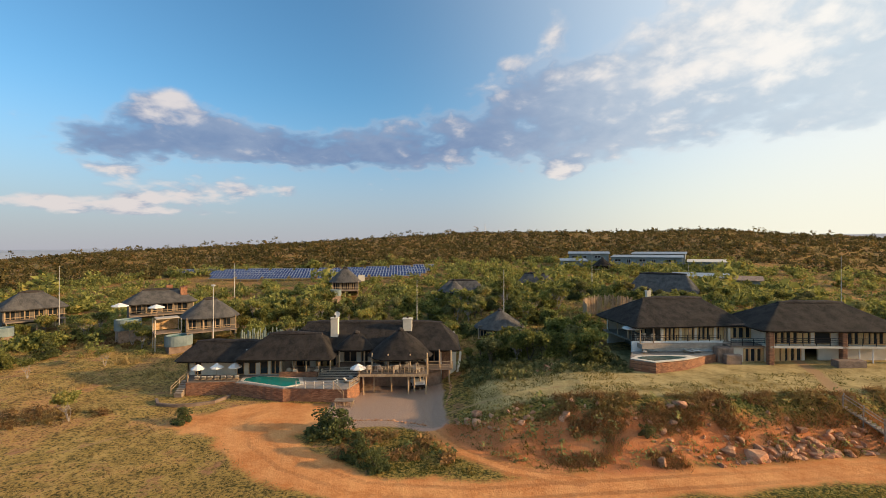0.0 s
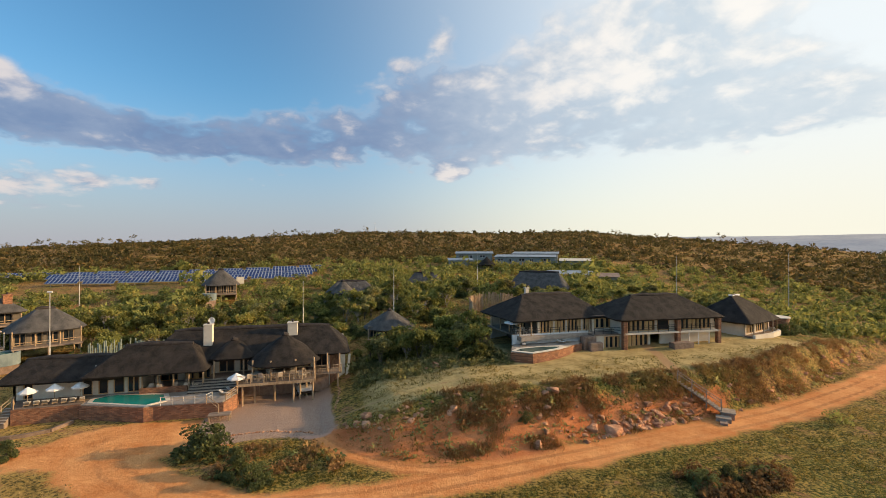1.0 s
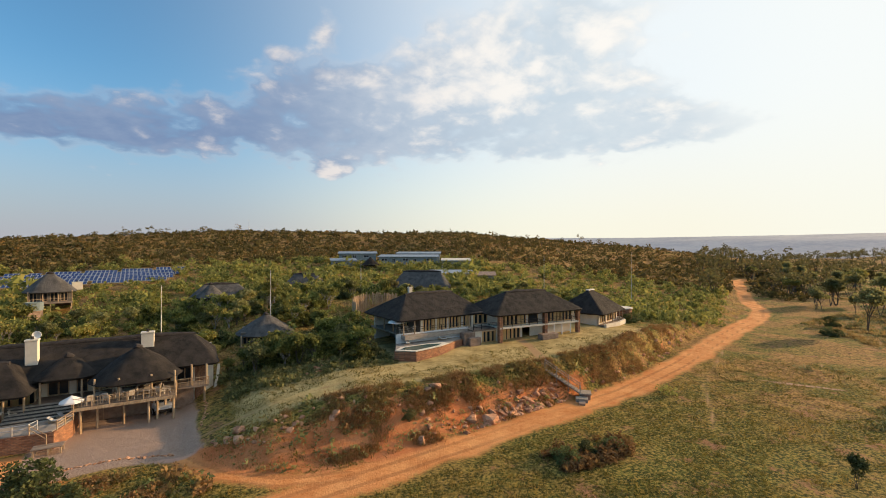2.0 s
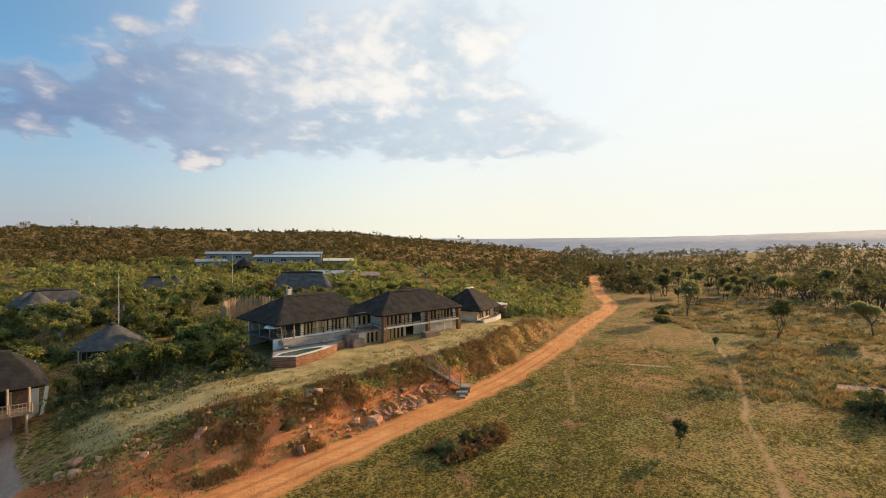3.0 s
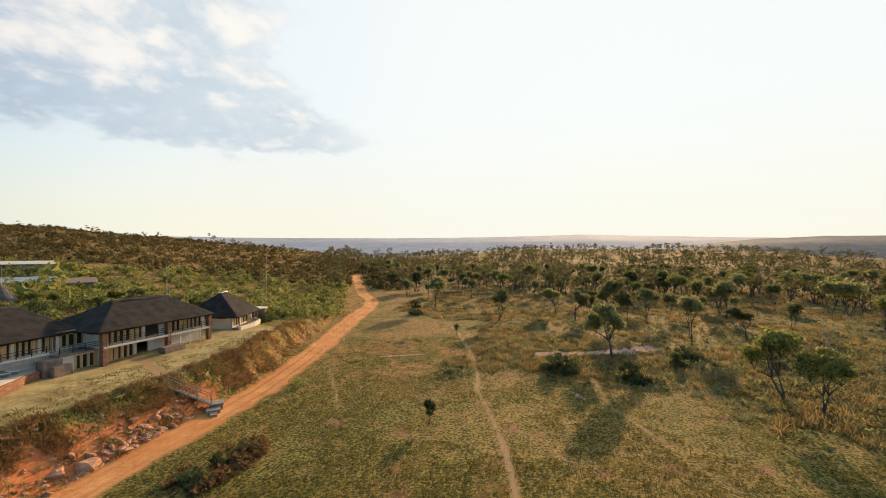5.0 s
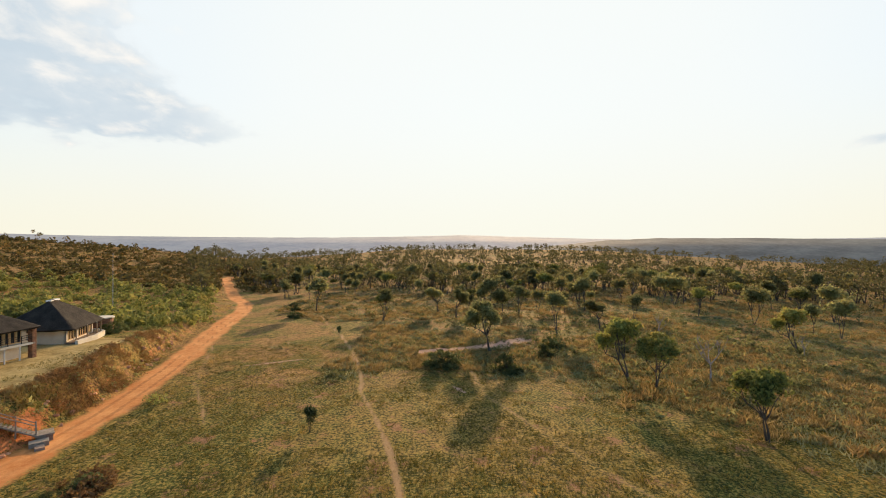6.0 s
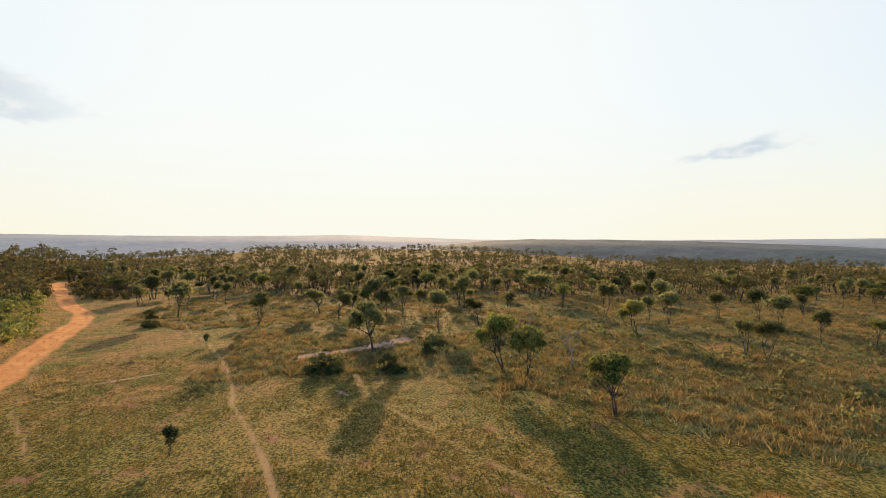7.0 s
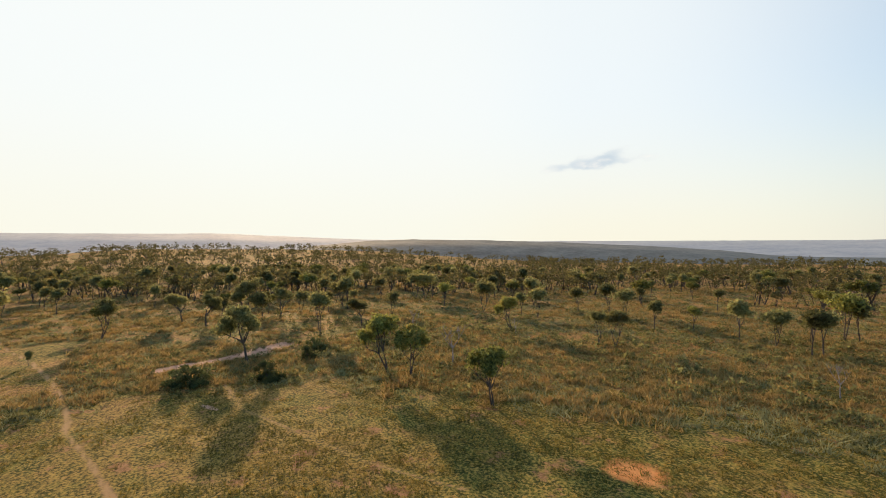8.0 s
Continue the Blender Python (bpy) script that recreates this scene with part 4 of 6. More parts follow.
def pool_terrace():
    o = Vector((-20, 55, 0))
    e = thing("pool_terrace", "paved pool terrace held by rough brick walls", "terrace", Matrix.Translation(o))
    at = Matrix.Translation(-o)

    def slab(pts, z0, z1, mat, name, label=""):
        bm = bmesh.new()
        a = [bm.verts.new((x, y, z0)) for x, y in pts]
        b = [bm.verts.new((x, y, z1)) for x, y in pts]
        bm.faces.new(a[::-1])
        bm.faces.new(b)
        for k in range(len(pts)):
            j = (k + 1) % len(pts)
            bm.faces.new((a[k], a[j], b[j], b[k]))
        bmesh.ops.recalc_face_normals(bm, faces=bm.faces)
        return part(name, bm, mat, e, label, at)

    slab([(-31.2, 55.3), (-25.2, 55.6), (-25.2, 58.6), (-32.6, 58.6), (-31.8, 56.6)], -0.3, 1.56, BRICKWORK, "retaining_wall", "orange brick retaining wall")
    slab([(-25.198, 58.6), (-25.198, 55.3), (-18.3, 52.7), (-17.5, 53.0), (-10.6, 52.4), (-9.72, 55.0), (-9.72, 58.48), (-13.65, 58.48), (-13.68, 58.6)], -0.3, 1.5, BRICKWORK, "retaining_wall", "dark rough brick retaining wall")
    slab([(-25.1, 58.59), (-25.1, 55.4), (-18.3, 52.85), (-17.5, 53.15), (-10.75, 52.55), (-9.85, 55.05), (-9.8, 58.47), (-13.7, 58.47), (-13.75, 58.59)], 1.5, 1.58, PAVING, "paving", "pale paving")
    slab([(-31.0, 55.5), (-25.1, 55.75), (-25.12, 58.59), (-32.4, 58.59), (-31.7, 56.6)], 1.56, 1.62, DECKING, "paving", "timber lounging deck")
    # pool rim and water
    slab([(-24.9, 56.9), (-24.6, 55.6), (-18.2, 53.0), (-16.3, 54.4), (-17.3, 57.1), (-23.4, 58.2)], 1.58, 1.66, PLASTER, "coping", "pale pool coping")
    slab([(-24.4, 56.8), (-24.2, 55.75), (-18.3, 53.3), (-16.8, 54.5), (-17.7, 56.7), (-23.2, 57.8)], 1.6, 1.667, WATER, "water", "turquoise pool water")
    return e


pool_terrace()
railing([(-16.8, 52.9, 1.56), (-12.4, 52.7, 1.56), (-12.0, 53.6, 1.56)], "thin terrace railing by the pool", STEEL, 0.9, 2, 1.0)
railing([(-31.0, 55.4, 1.6), (-31.8, 57.0, 1.6)], "timber railing at the terrace steps")
railing([(-31.9, 57.0, 1.6), (-32.6, 54.6, 0.4)], "timber handrail down the terrace steps")
flight(-31.8, 54.6, 0.3, 0, 6, 0.9, 0.2, 0.32, DECKING, "timber steps at the end of the terrace")
railing([(-10.4, 52.5, 1.56), (-9.7, 55.0, 1.56)], "timber railing on the terrace wall", rails=3)
railing([(-12.3, 52.5, 1.5), (-11.0, 51.9, 0.6)], "timber handrail by the wooden landing")


def landing():
    e = thing("wooden_landing", "low wooden landing on short legs below the terrace", "landing", pose(-10.7, 51.6, 0))
    part("top", boxes((-1.2, -0.6, 0.55, 1.0, 0.5, 0.66, 0.02)), DECKING, e)
    leg = None
    for x in (-1.05, 0.0, 0.85):
        for y in (-0.5, 0.4):
            leg = part("leg", boxes((-0.06, -0.06, -0.2, 0.06, 0.06, 0.55)), TIMBER, e, "", pose(x, y, 0)) if leg is None else same("leg", leg, e, pose(x, y, 0)) and leg


landing()
for ux, uy in ((-30.3, 56.4), (-28.2, 57.0), (-26.0, 57.3)):
    umbrella(ux, uy, 1.63, 0.8, 1.85)
umbrella(-9.9, 55.6, 1.6, 1.0, 2.1)
LOUNGER = make_lounger()
LOUNGER.scale = (0.72, 0.72, 0.72)
LOUNGER.matrix_basis = pose(-30.3, 56.3, 1.63, 0, 0, 200) @ Matrix.Diagonal((0.72, 0.72, 0.72, 1))
for k in range(1, 7):
    copy_thing(LOUNGER, pose(-30.3 + k * 0.8, 56.3 + 0.05 * k, 1.63, 0, 0, 200 + 5 * math.sin(k * 2.3)))
for lx, ly, rz in ((-11.0, 54.9, 75), (-10.4, 55.8, 70)):
    copy_thing(LOUNGER, pose(lx, ly, 1.585, 0, 0, rz))
CHAIR, TABLE = make_chair(), make_table()
CHAIR.matrix_basis, TABLE.matrix_basis = pose(-8.6, 56.0, 2.605, 0, 0, 200), pose(-7.9, 56.9, 2.605)
for cx, cy, rz in ((-7.2, 56.1, 160), (-6.2, 56.5, 20), (-5.2, 55.9, 200), (-4.4, 56.8, 80), (-3.0, 56.9, 250), (-2.6, 55.9, 140), (-2.0, 56.6, 100), (-6.6, 57.9, 30), (-3.9, 58.0, 340)):
    copy_thing(CHAIR, pose(cx, cy, 2.605, 0, 0, rz))
for cx, cy in ((-3.6, 56.1), (-5.6, 57.0)):
    copy_thing(TABLE, pose(cx, cy, 2.605))
for cx, cy, rz in ((-19.4, 57.8, 0), (-18.4, 57.9, 180), (-16.9, 57.8, 10), (-15.6, 58.0, 180), (-14.6, 57.7, 90), (-18.9, 59.2, 40), (-16.2, 59.4, 220)):
    copy_thing(CHAIR, pose(cx, cy, 1.625, 0, 0, rz))
for cx, cy in ((-18.9, 58.4), (-16.2, 58.5)):
    copy_thing(TABLE, pose(cx, cy, 1.625))


def parked_car(x, y, rot):
    e = thing("parked_car", "light grey off-road vehicle parked under the deck", "car", pose(x, y, 0.06, 0, 0, rot))
    bm = boxes((-0.9, -2.2, 0.45, 0.9, 2.2, 1.05, 0.12), (-0.82, -0.9, 1.051, 0.82, 2.0, 1.75, 0.16))
    paint = surface("grey_car_paint", (0.42, 0.43, 0.44), (0.5, 0.51, 0.52), 1.0, 0.3, 0.0, spec=0.6)
    part("body", bm, paint, e)
    part("windscreen", boxes((-0.7, -0.93, 1.15, 0.7, -0.905, 1.62)), GLASS, e)
    part("bumper", boxes((-0.92, -2.32, 0.42, 0.92, -2.21, 0.68, 0.03)), DARK, e, "black bumper")
    for s in (-0.62, 0.62):
        part("headlight", boxes((s - 0.18, -2.23, 0.72, s + 0.18, -2.205, 0.92)), CANVAS, e, "pale headlight glass")
    for sx in (-0.85, 0.85):
        for sy in (-1.4, 1.4):
            wheel = part("wheel", bars(((-0.13, 0, 0), (0.13, 0, 0), 0.38), sides=16), DARK, e, "black tyre", pose(sx, sy, 0.38))
            part("rim", bars(((-0.135, 0, 0), (0.135, 0, 0), 0.2), sides=12), STEEL, wheel)


parked_car(-2.7, 58.9, 12)


def kerb_line(name, pts, wide, high, mat, label):
    """A low wall that follows a line of (x, y, z)."""
    bm = bmesh.new()
    for p, q in zip(pts, pts[1:]):
        p, q = Vector(p), Vector(q)
        s = Vector((-(q - p).y, (q - p).x, 0)).normalized() * wide / 2
        v = [bm.verts.new(c) for c in (p - s, p + s, q + s, q - s, p - s + Vector((0, 0, high)), p + s + Vector((0, 0, high)), q + s + Vector((0, 0, high)), q - s + Vector((0, 0, high)))]
        for f in ((0, 1, 2, 3), (4, 5, 6, 7), (0, 1, 5, 4), (2, 3, 7, 6), (1, 2, 6, 5), (3, 0, 4, 7)):
            bm.faces.new([v[i] for i in f])
    bmesh.ops.recalc_face_normals(bm, faces=bm.faces)
    return tagged(part(name, bm, mat), label, "low wall")


kerb_line("ramp_wall", [(2.5, 58.4, -0.2), (2.7, 60.5, 0.3), (3.2, 63.5, 1.6), (3.5, 66, 2.4)], 0.3, 0.5, PLASTER, "sloping pale plaster ramp wall beside the lodge")
kerb_line("garden_kerb", [(-33.6 + 0.0, 53.4, -0.15)] + [(-33.3 + 7.0 * k / 8, 52.9 - 1.6 * math.sin(math.pi * (k + 1.5) / 10.5), -0.15) for k in range(1, 9)] + [(-25.4, 54.6, -0.15)], 0.3, 0.45, STONE, "curved low stone kerb below the terrace")

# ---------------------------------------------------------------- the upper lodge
# plaster darkened in its colour to stand in for shade of open verandas
DIM_WALL = surface("shaded_plaster", (0.09, 0.08, 0.066), (0.17, 0.15, 0.125), 0.9, 0.9, 0.15, 18)


def upper_houses():
    o = Vector((31, 61, 4))
    e = thing("upper_lodge", "two storey dark thatched lodge with timber windows", "lodge", Matrix.Translation(o))
    at = Matrix.Translation(-o)
    house = at @ pose(32.4, 62, 0, 0, 0, 5)
    thatch_roof(e, 16.0, 11.8, 8.2, 8.25, 11.35, house, shift=0.7)
    wall_run(e, (-3.9, -5.0), (6.8, -5.0), 4.0, 8.32, PLASTER, ((0.3, 2.5, 6.3, 8.2, 4), (2.8, 4.6, 6.3, 8.2, 3), (4.9, 7.3, 6.3, 8.2, 4), (7.6, 10.4, 6.3, 8.2, 5)), m=house)
    wall_run(e, (6.8, -4.74), (6.8, 4.5), 4.0, 8.9, PLASTER, m=house)
    wall_run(e, (-3.9, 4.5), (-3.9, -4.74), 4.0, 8.9, DIM_WALL, ((3, 6, 6.3, 8.2, 3),), m=house)
    wall_run(e, (6.8, 4.5), (-6.6, 4.5), 4.0, 8.9, PLASTER, m=house)
    posts(e, [(-7.0, -2.4), (-7.0, 0.4), (-7.0, 3.2)], 6.1, 8.4, 0.09, TIMBER, house)
    part("floor", boxes((-7.2, -4.2, 6.0, 6.5, 4.4, 6.2)), DECKING, e, "upper floor", house)
    part("veranda_floor", boxes((-7.2, -6.2, 5.6, 7.2, -5.01, 6.15), (-7.2, -5.008, 5.6, -3.92, -4.21, 6.15)), PAVING, e, "paved veranda edge", house)
    posts(e, [(x, -5.4) for x in (-7.0, -5.2, -0.4, 4.6)], 6.1, 8.4, 0.09, TIMBER, house)
    chimney(e, -2.4, 0.6, 10.4, 12.3, 0.6, PLASTER, house)
    return e


upper_houses()


def middle_house():
    o = Vector((48.5, 57.6, 4))
    e = thing("lodge_house", "two storey thatched house with stone pillars and a balcony", "house", pose(o.x, o.y, 0, 0, 0, -3))
    thatch_roof(e, 17.6, 10.4, 7.6, 8.25, 11.25, None, shift=0.6)
    wall_run(e, (-7.4, -3.4), (7.6, -3.4), 4.0, 6.3, PLASTER, ((0.4, 4.4, 4.02, 6.0, 5), (4.8, 6.4, 4.02, 6.0, 0)))
    wall_run(e, (-7.4, -4.1), (7.6, -4.1), 6.4, 8.4, PLASTER, ((0.3, 5.0, 6.45, 8.2, 6), (5.4, 7.4, 6.45, 8.1, 1), (9.2, 14.4, 6.45, 8.2, 7)))
    wall_run(e, (7.6, -3.4), (7.6, 4.2), 3.6, 8.9, PLASTER, ((2, 4, 6.5, 8.2, 2),))
    wall_run(e, (-7.4, 4.2), (-7.4, -3.4), 3.6, 8.9, PLASTER)
    wall_run(e, (7.6, 4.2), (-7.4, 4.2), 3.6, 8.9, PLASTER)
    part("balcony_floor", boxes((-7.8, -4.9, 6.12, 8.0, -3.41, 6.38)), PLASTER, e, "pale balcony slab")
    for x in (-7.6, 1.0, 7.9):
        part("pillar", boxes((x - 0.3, -4.9, 3.4, x + 0.3, -4.25, 8.4, 0.05)), BRICKWORK, e, "rough brick pillar")
    posts(e, [(4.4, -4.7), (2.8, -4.7), (6.2, -4.7)], 4.0, 6.2, 0.08, CANVAS)
    part("planter", boxes((-1.0, -6.4, 3.6, 2.2, -5.2, 5.0, 0.05)), STONE, e, "pale stone planter wall")
    return e


middle_house()
railing([(41.2, 53.2, 6.4), (49.2, 52.8, 6.4)], "dark balcony railing on the upper floor", RIDGE, 0.95, 3)
railing([(49.8, 52.8, 6.4), (56.2, 52.4, 6.4)], "dark balcony railing on the upper floor", RIDGE, 0.95, 3)


def link_building():
    e = thing("link_building", "low flat roofed link between the two houses", "building", pose(39.6, 59.4, 4, 0, 0, 0))
    wall_run(e, (-1.6, -2.2), (2.6, -2.2), 0, 4.2, PLASTER, ((0.3, 3.8, 2.5, 4.0, 4),))
    part("flat_roof", boxes((-1.8, -2.6, 4.21, 2.8, 3.5, 4.45)), STONE, e, "pale flat roof slab")
    part("terrace_floor", boxes((-3.0, -4.8, 1.9, 3.4, -2.21, 2.1)), DECKING, e, "link terrace floor")
    wall_run(e, (-2.6, -4.6), (2.2, -4.6), 0, 1.9, PLASTER, ((1.3, 4.4, 0.05, 1.75, 4),))
    part("side_wall", boxes((-1.6, -2.0, 0, -1.3, 3.4, 4.2)), PLASTER, e)


link_building()
railing([(36.7, 54.7, 6.1), (42.4, 54.7, 6.1)], "dark railing on the link terrace", RIDGE, 0.9, 3)


def corner_house():
    e = thing("corner_house", "small thatched house with a curved plaster balcony", "house", pose(66.3, 59.0, 0, 0, 0, 18))
    thatch_roof(e, 11.0, 9.6, 2.0, 6.75, 10.45, None)
    wall_run(e, (-4.2, -3.4), (4.4, -3.4), 3.4, 7.6, PLASTER, ((0.4, 3.0, 4.9, 6.7, 3), (3.6, 8.2, 4.9, 6.7, 6)))
    wall_run(e, (4.4, -3.4), (4.4, 3.6), 3.4, 7.6, PLASTER, ((0.5, 3.5, 4.9, 6.7, 3),))
    wall_run(e, (-4.2, 3.6), (-4.2, -3.4), 3.4, 7.6, PLASTER)
    wall_run(e, (4.4, 3.6), (-4.2, 3.6), 3.4, 7.6, PLASTER)
    bm = bmesh.new()
    pts = [(-4.6, -4.8), (0, -5.4), (4, -5.0), (6.2, -3.4), (6.8, -0.5), (6.2, 2.0)]
    for (ax, ay), (bx, by) in zip(pts, pts[1:]):
        d = Vector((bx - ax, by - ay, 0)).normalized()
        s = Vector((-d.y, d.x, 0)) * 0.2
        v = [bm.verts.new((p[0] + k.x, p[1] + k.y, z)) for z in (3.2, 5.0) for p, k in (((ax, ay), -s), ((bx, by), -s), ((bx, by), s), ((ax, ay), s))]
        for f in ((3, 2, 1, 0), (4, 5, 6, 7), (0, 1, 5, 4), (1, 2, 6, 5), (2, 3, 7, 6), (3, 0, 4, 7)):
            bm.faces.new([v[i] for i in f])
    part("balcony_wall", bm, PLASTER, e, "curved pale balcony wall")
    part("balcony_floor", boxes((-4.4, -4.7, 4.3, 5.6, -3.41, 4.75)), DECKING, e)
    posts(e, [(-4.2, -4.6), (-1.5, -4.9), (1.5, -5.0), (4.6, -4.4), (5.8, -1.5)], 4.7, 6.8, 0.09, TIMBER)
    part("skylight", boxes((-1.3, -0.35, 10.4, 1.3, 0.35, 10.62, 0.04)), CANVAS, e, "white ridge cap sheet")


corner_house()


def brick_drum():
    e = thing("water_tank", "round brick water tank with a flat lid", "tank", pose(75.6, 59.2, 3.2))
    part("drum", bars(((0, 0, 0), (0, 0, 3.2), 1.9), sides=28), BRICKWORK, e)
    part("lid", bars(((0, 0, 3.2), (0, 0, 3.36), 2.05), sides=28), PLASTER, e, "pale round lid")


brick_drum()


def upper_pool():
    o = Vector((30, 53, 3.8))
    e = thing("upper_pool", "raised plunge pool with a curved orange brick wall", "pool", Matrix.Translation(o))
    at = Matrix.Translation(-o)

    def slab(pts, z0, z1, mat, name, label=""):
        bm = bmesh.new()
        a = [bm.verts.new((x, y, z0)) for x, y in pts]
        b = [bm.verts.new((x, y, z1)) for x, y in pts]
        bm.faces.new(a[::-1])
        bm.faces.new(b)
        for k in range(len(pts)):
            j = (k + 1) % len(pts)
            bm.faces.new((a[k], a[j], b[j], b[k]))
        bmesh.ops.recalc_face_normals(bm, faces=bm.faces)
        return part(name, bm, mat, e, label, at)

    arc = [(25.2, 50.6), (27.5, 51.2), (29.6, 51.9), (31.5, 52.9), (33.0, 54.0)]
    slab([(22.9, 52.3)] + arc + [(34.6, 54.6), (36.4, 56.4), (24.9, 56.4)], 3.0, 4.95, BRICKWORK, "pool_wall", "orange brick pool wall")
    slab([(23.1, 52.5)] + [(x + 0.05, y + 0.25) for x, y in arc] + [(34.4, 54.85), (36.2, 56.39), (25.0, 56.39)], 4.95, 5.03, PAVING, "paving", "pale paving")
    slab([(23.1, 52.5)] + [(x, y + 0.06) for x, y in arc[:4]] + [(31.0, 53.9), (28.5, 54.2), (24.5, 53.9)], 5.03, 5.1, PLASTER, "coping", "pale coping")
    slab([(23.8, 52.6), (25.4, 51.3), (27.5, 51.8), (29.5, 52.5), (30.4, 53.2), (28.3, 53.7), (24.9, 53.4)], 5.04, 5.107, surface("dark_pool_water", (0.02, 0.06, 0.055), (0.03, 0.1, 0.09), 0.6, 0.06, 0.05, spec=0.5), "water", "still dark green water")
    part("garden_wall", boxes((25.0, 56.4, 3.4, 36.8, 56.7, 6.3)), CANVAS, e, "white plaster terrace wall", at)
    part("step_wall", boxes((34.9, 54.4, 3.2, 36.9, 55.6, 5.9, 0.1), (35.4, 53.6, 3.2, 37.4, 54.38, 5.2, 0.1)), STONE, e, "stepped stone wall", at)


upper_pool()
for ux, uy, uz in ((25.6, 57.8, 6.15), (11.0, 75.6, 2.75)):
    umbrella(ux, uy, uz, 1.2, 2.1)
for lx, ly, rz in ((31.8, 55.4, 60), (32.8, 55.7, 60), (26.2, 55.4, -20)):
    copy_thing(LOUNGER, pose(lx, ly, 5.035, 0, 0, rz))
for cx, cy, rz in ((27.2, 57.4, 0), (28.2, 57.6, 180), (26.2, 57.2, 90)):
    copy_thing(CHAIR, pose(cx, cy, 6.15, 0, 0, rz))
railing([(25.1, 56.55, 6.3), (36.6, 56.55, 6.3)], "dark railing above the white terrace wall", RIDGE, 0.8, 2)

# ---------------------------------------------------------------- villas on the hillside


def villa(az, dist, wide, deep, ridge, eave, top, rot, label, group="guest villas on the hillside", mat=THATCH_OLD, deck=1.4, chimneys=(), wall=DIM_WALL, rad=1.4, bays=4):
    """A thatched villa on a deck with poles, facing the valley."""
    x, y = dist * math.sin(radians(az)), dist * math.cos(radians(az))
    g = float(ground(x, y))
    e = thing("villa", label, "villa", pose(x, y, g, 0, 0, -az + rot), group)
    ev, tp, fl = eave - g, top - g, eave - g - 2.0
    thatch_roof(e, wide, deep, ridge, ev, tp, None, mat, rad)
    hx, hy = wide / 2 - 0.9, deep / 2 - 0.9
    step = (2 * hx - 0.6) / bays
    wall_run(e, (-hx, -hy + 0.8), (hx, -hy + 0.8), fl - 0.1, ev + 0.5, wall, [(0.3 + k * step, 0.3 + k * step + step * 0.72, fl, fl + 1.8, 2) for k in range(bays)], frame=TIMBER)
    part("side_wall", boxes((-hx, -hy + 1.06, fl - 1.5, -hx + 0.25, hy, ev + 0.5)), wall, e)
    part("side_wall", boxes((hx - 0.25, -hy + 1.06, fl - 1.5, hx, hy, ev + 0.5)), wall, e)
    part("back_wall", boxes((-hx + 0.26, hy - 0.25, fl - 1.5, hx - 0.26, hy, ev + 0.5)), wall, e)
    part("deck", boxes((-hx, -hy - deck, fl - 0.3, hx, hy, fl - 0.11)), DECKING, e, "timber deck floor")
    posts(e, [(-hx + 0.2, -hy - deck + 0.2), (0, -hy - deck + 0.2), (hx - 0.2, -hy - deck + 0.2), (-hx + 0.2, hy - 0.3), (hx - 0.2, hy - 0.3)], -1.2, fl - 0.3, 0.1, TIMBER)
    posts(e, [(-hx + 0.1, -hy - 0.2), (-hx * 0.35, -hy - 0.2), (hx * 0.35, -hy - 0.2), (hx - 0.1, -hy - 0.2)], fl - 0.12, ev + 0.2, 0.08, TIMBER)
    part("rail", bars(((-hx, -hy - deck, fl + 0.7), (hx, -hy - deck, fl + 0.7), 0.05)), TIMBER, e, "timber deck rail")
    for cx, cy, h, s, cm in chimneys:
        chimney(e, cx, cy, ev, ev + h, s, cm)
    return e, x, y


villa(8.1, 79.0, 9.2, 9.0, 0.1, 4.55, 7.55, 0, "round thatched villa with a deck on poles", rad=4.2)
villa(-42.2, 118, 10.5, 8.0, 3.0, 6.9, 10.0, 10, "hipped thatched villa among bushes")
villa(-31.8, 106, 12.6, 7.5, 5.5, 7.7, 10.2, 6, "long thatched villa with two orange brick chimneys", chimneys=((1.6, 1.0, 3.2, 1.1, BRICKWORK), (3.8, -1.5, 2.9, 1.2, BRICKWORK)))
villa(-27.0, 91, 9.6, 8.5, 1.6, 6.2, 9.3, 4, "thatched villa beside a pergola", rad=3.0)
villa(-11.7, 125, 8.8, 8.0, 0.6, 9.4, 13.3, 0, "thatched villa with a boxy plaster chimney", chimneys=((4.4, 1.0, 1.7, 1.8, PLASTER),), rad=3.0)
villa(3.3, 114, 12.6, 8.0, 6.5, 7.6, 10.4, 0, "thatched villa with a railed veranda", chimneys=())
villa(2.2, 110.5, 6.0, 5.6, 0.1, 7.7, 10.7, 0, "pointed thatched veranda roof of a villa", rad=2.6, bays=3)
villa(12.6, 134, 11, 8, 6.0, 8.0, 11.3, -8, "thatched villa half hidden by trees")
villa(27.2, 112, 14.6, 10, 9.0, 8.9, 12.8, -6, "grey thatched house with pale plaster walls", mat=THATCH_OLD, wall=PLASTER)


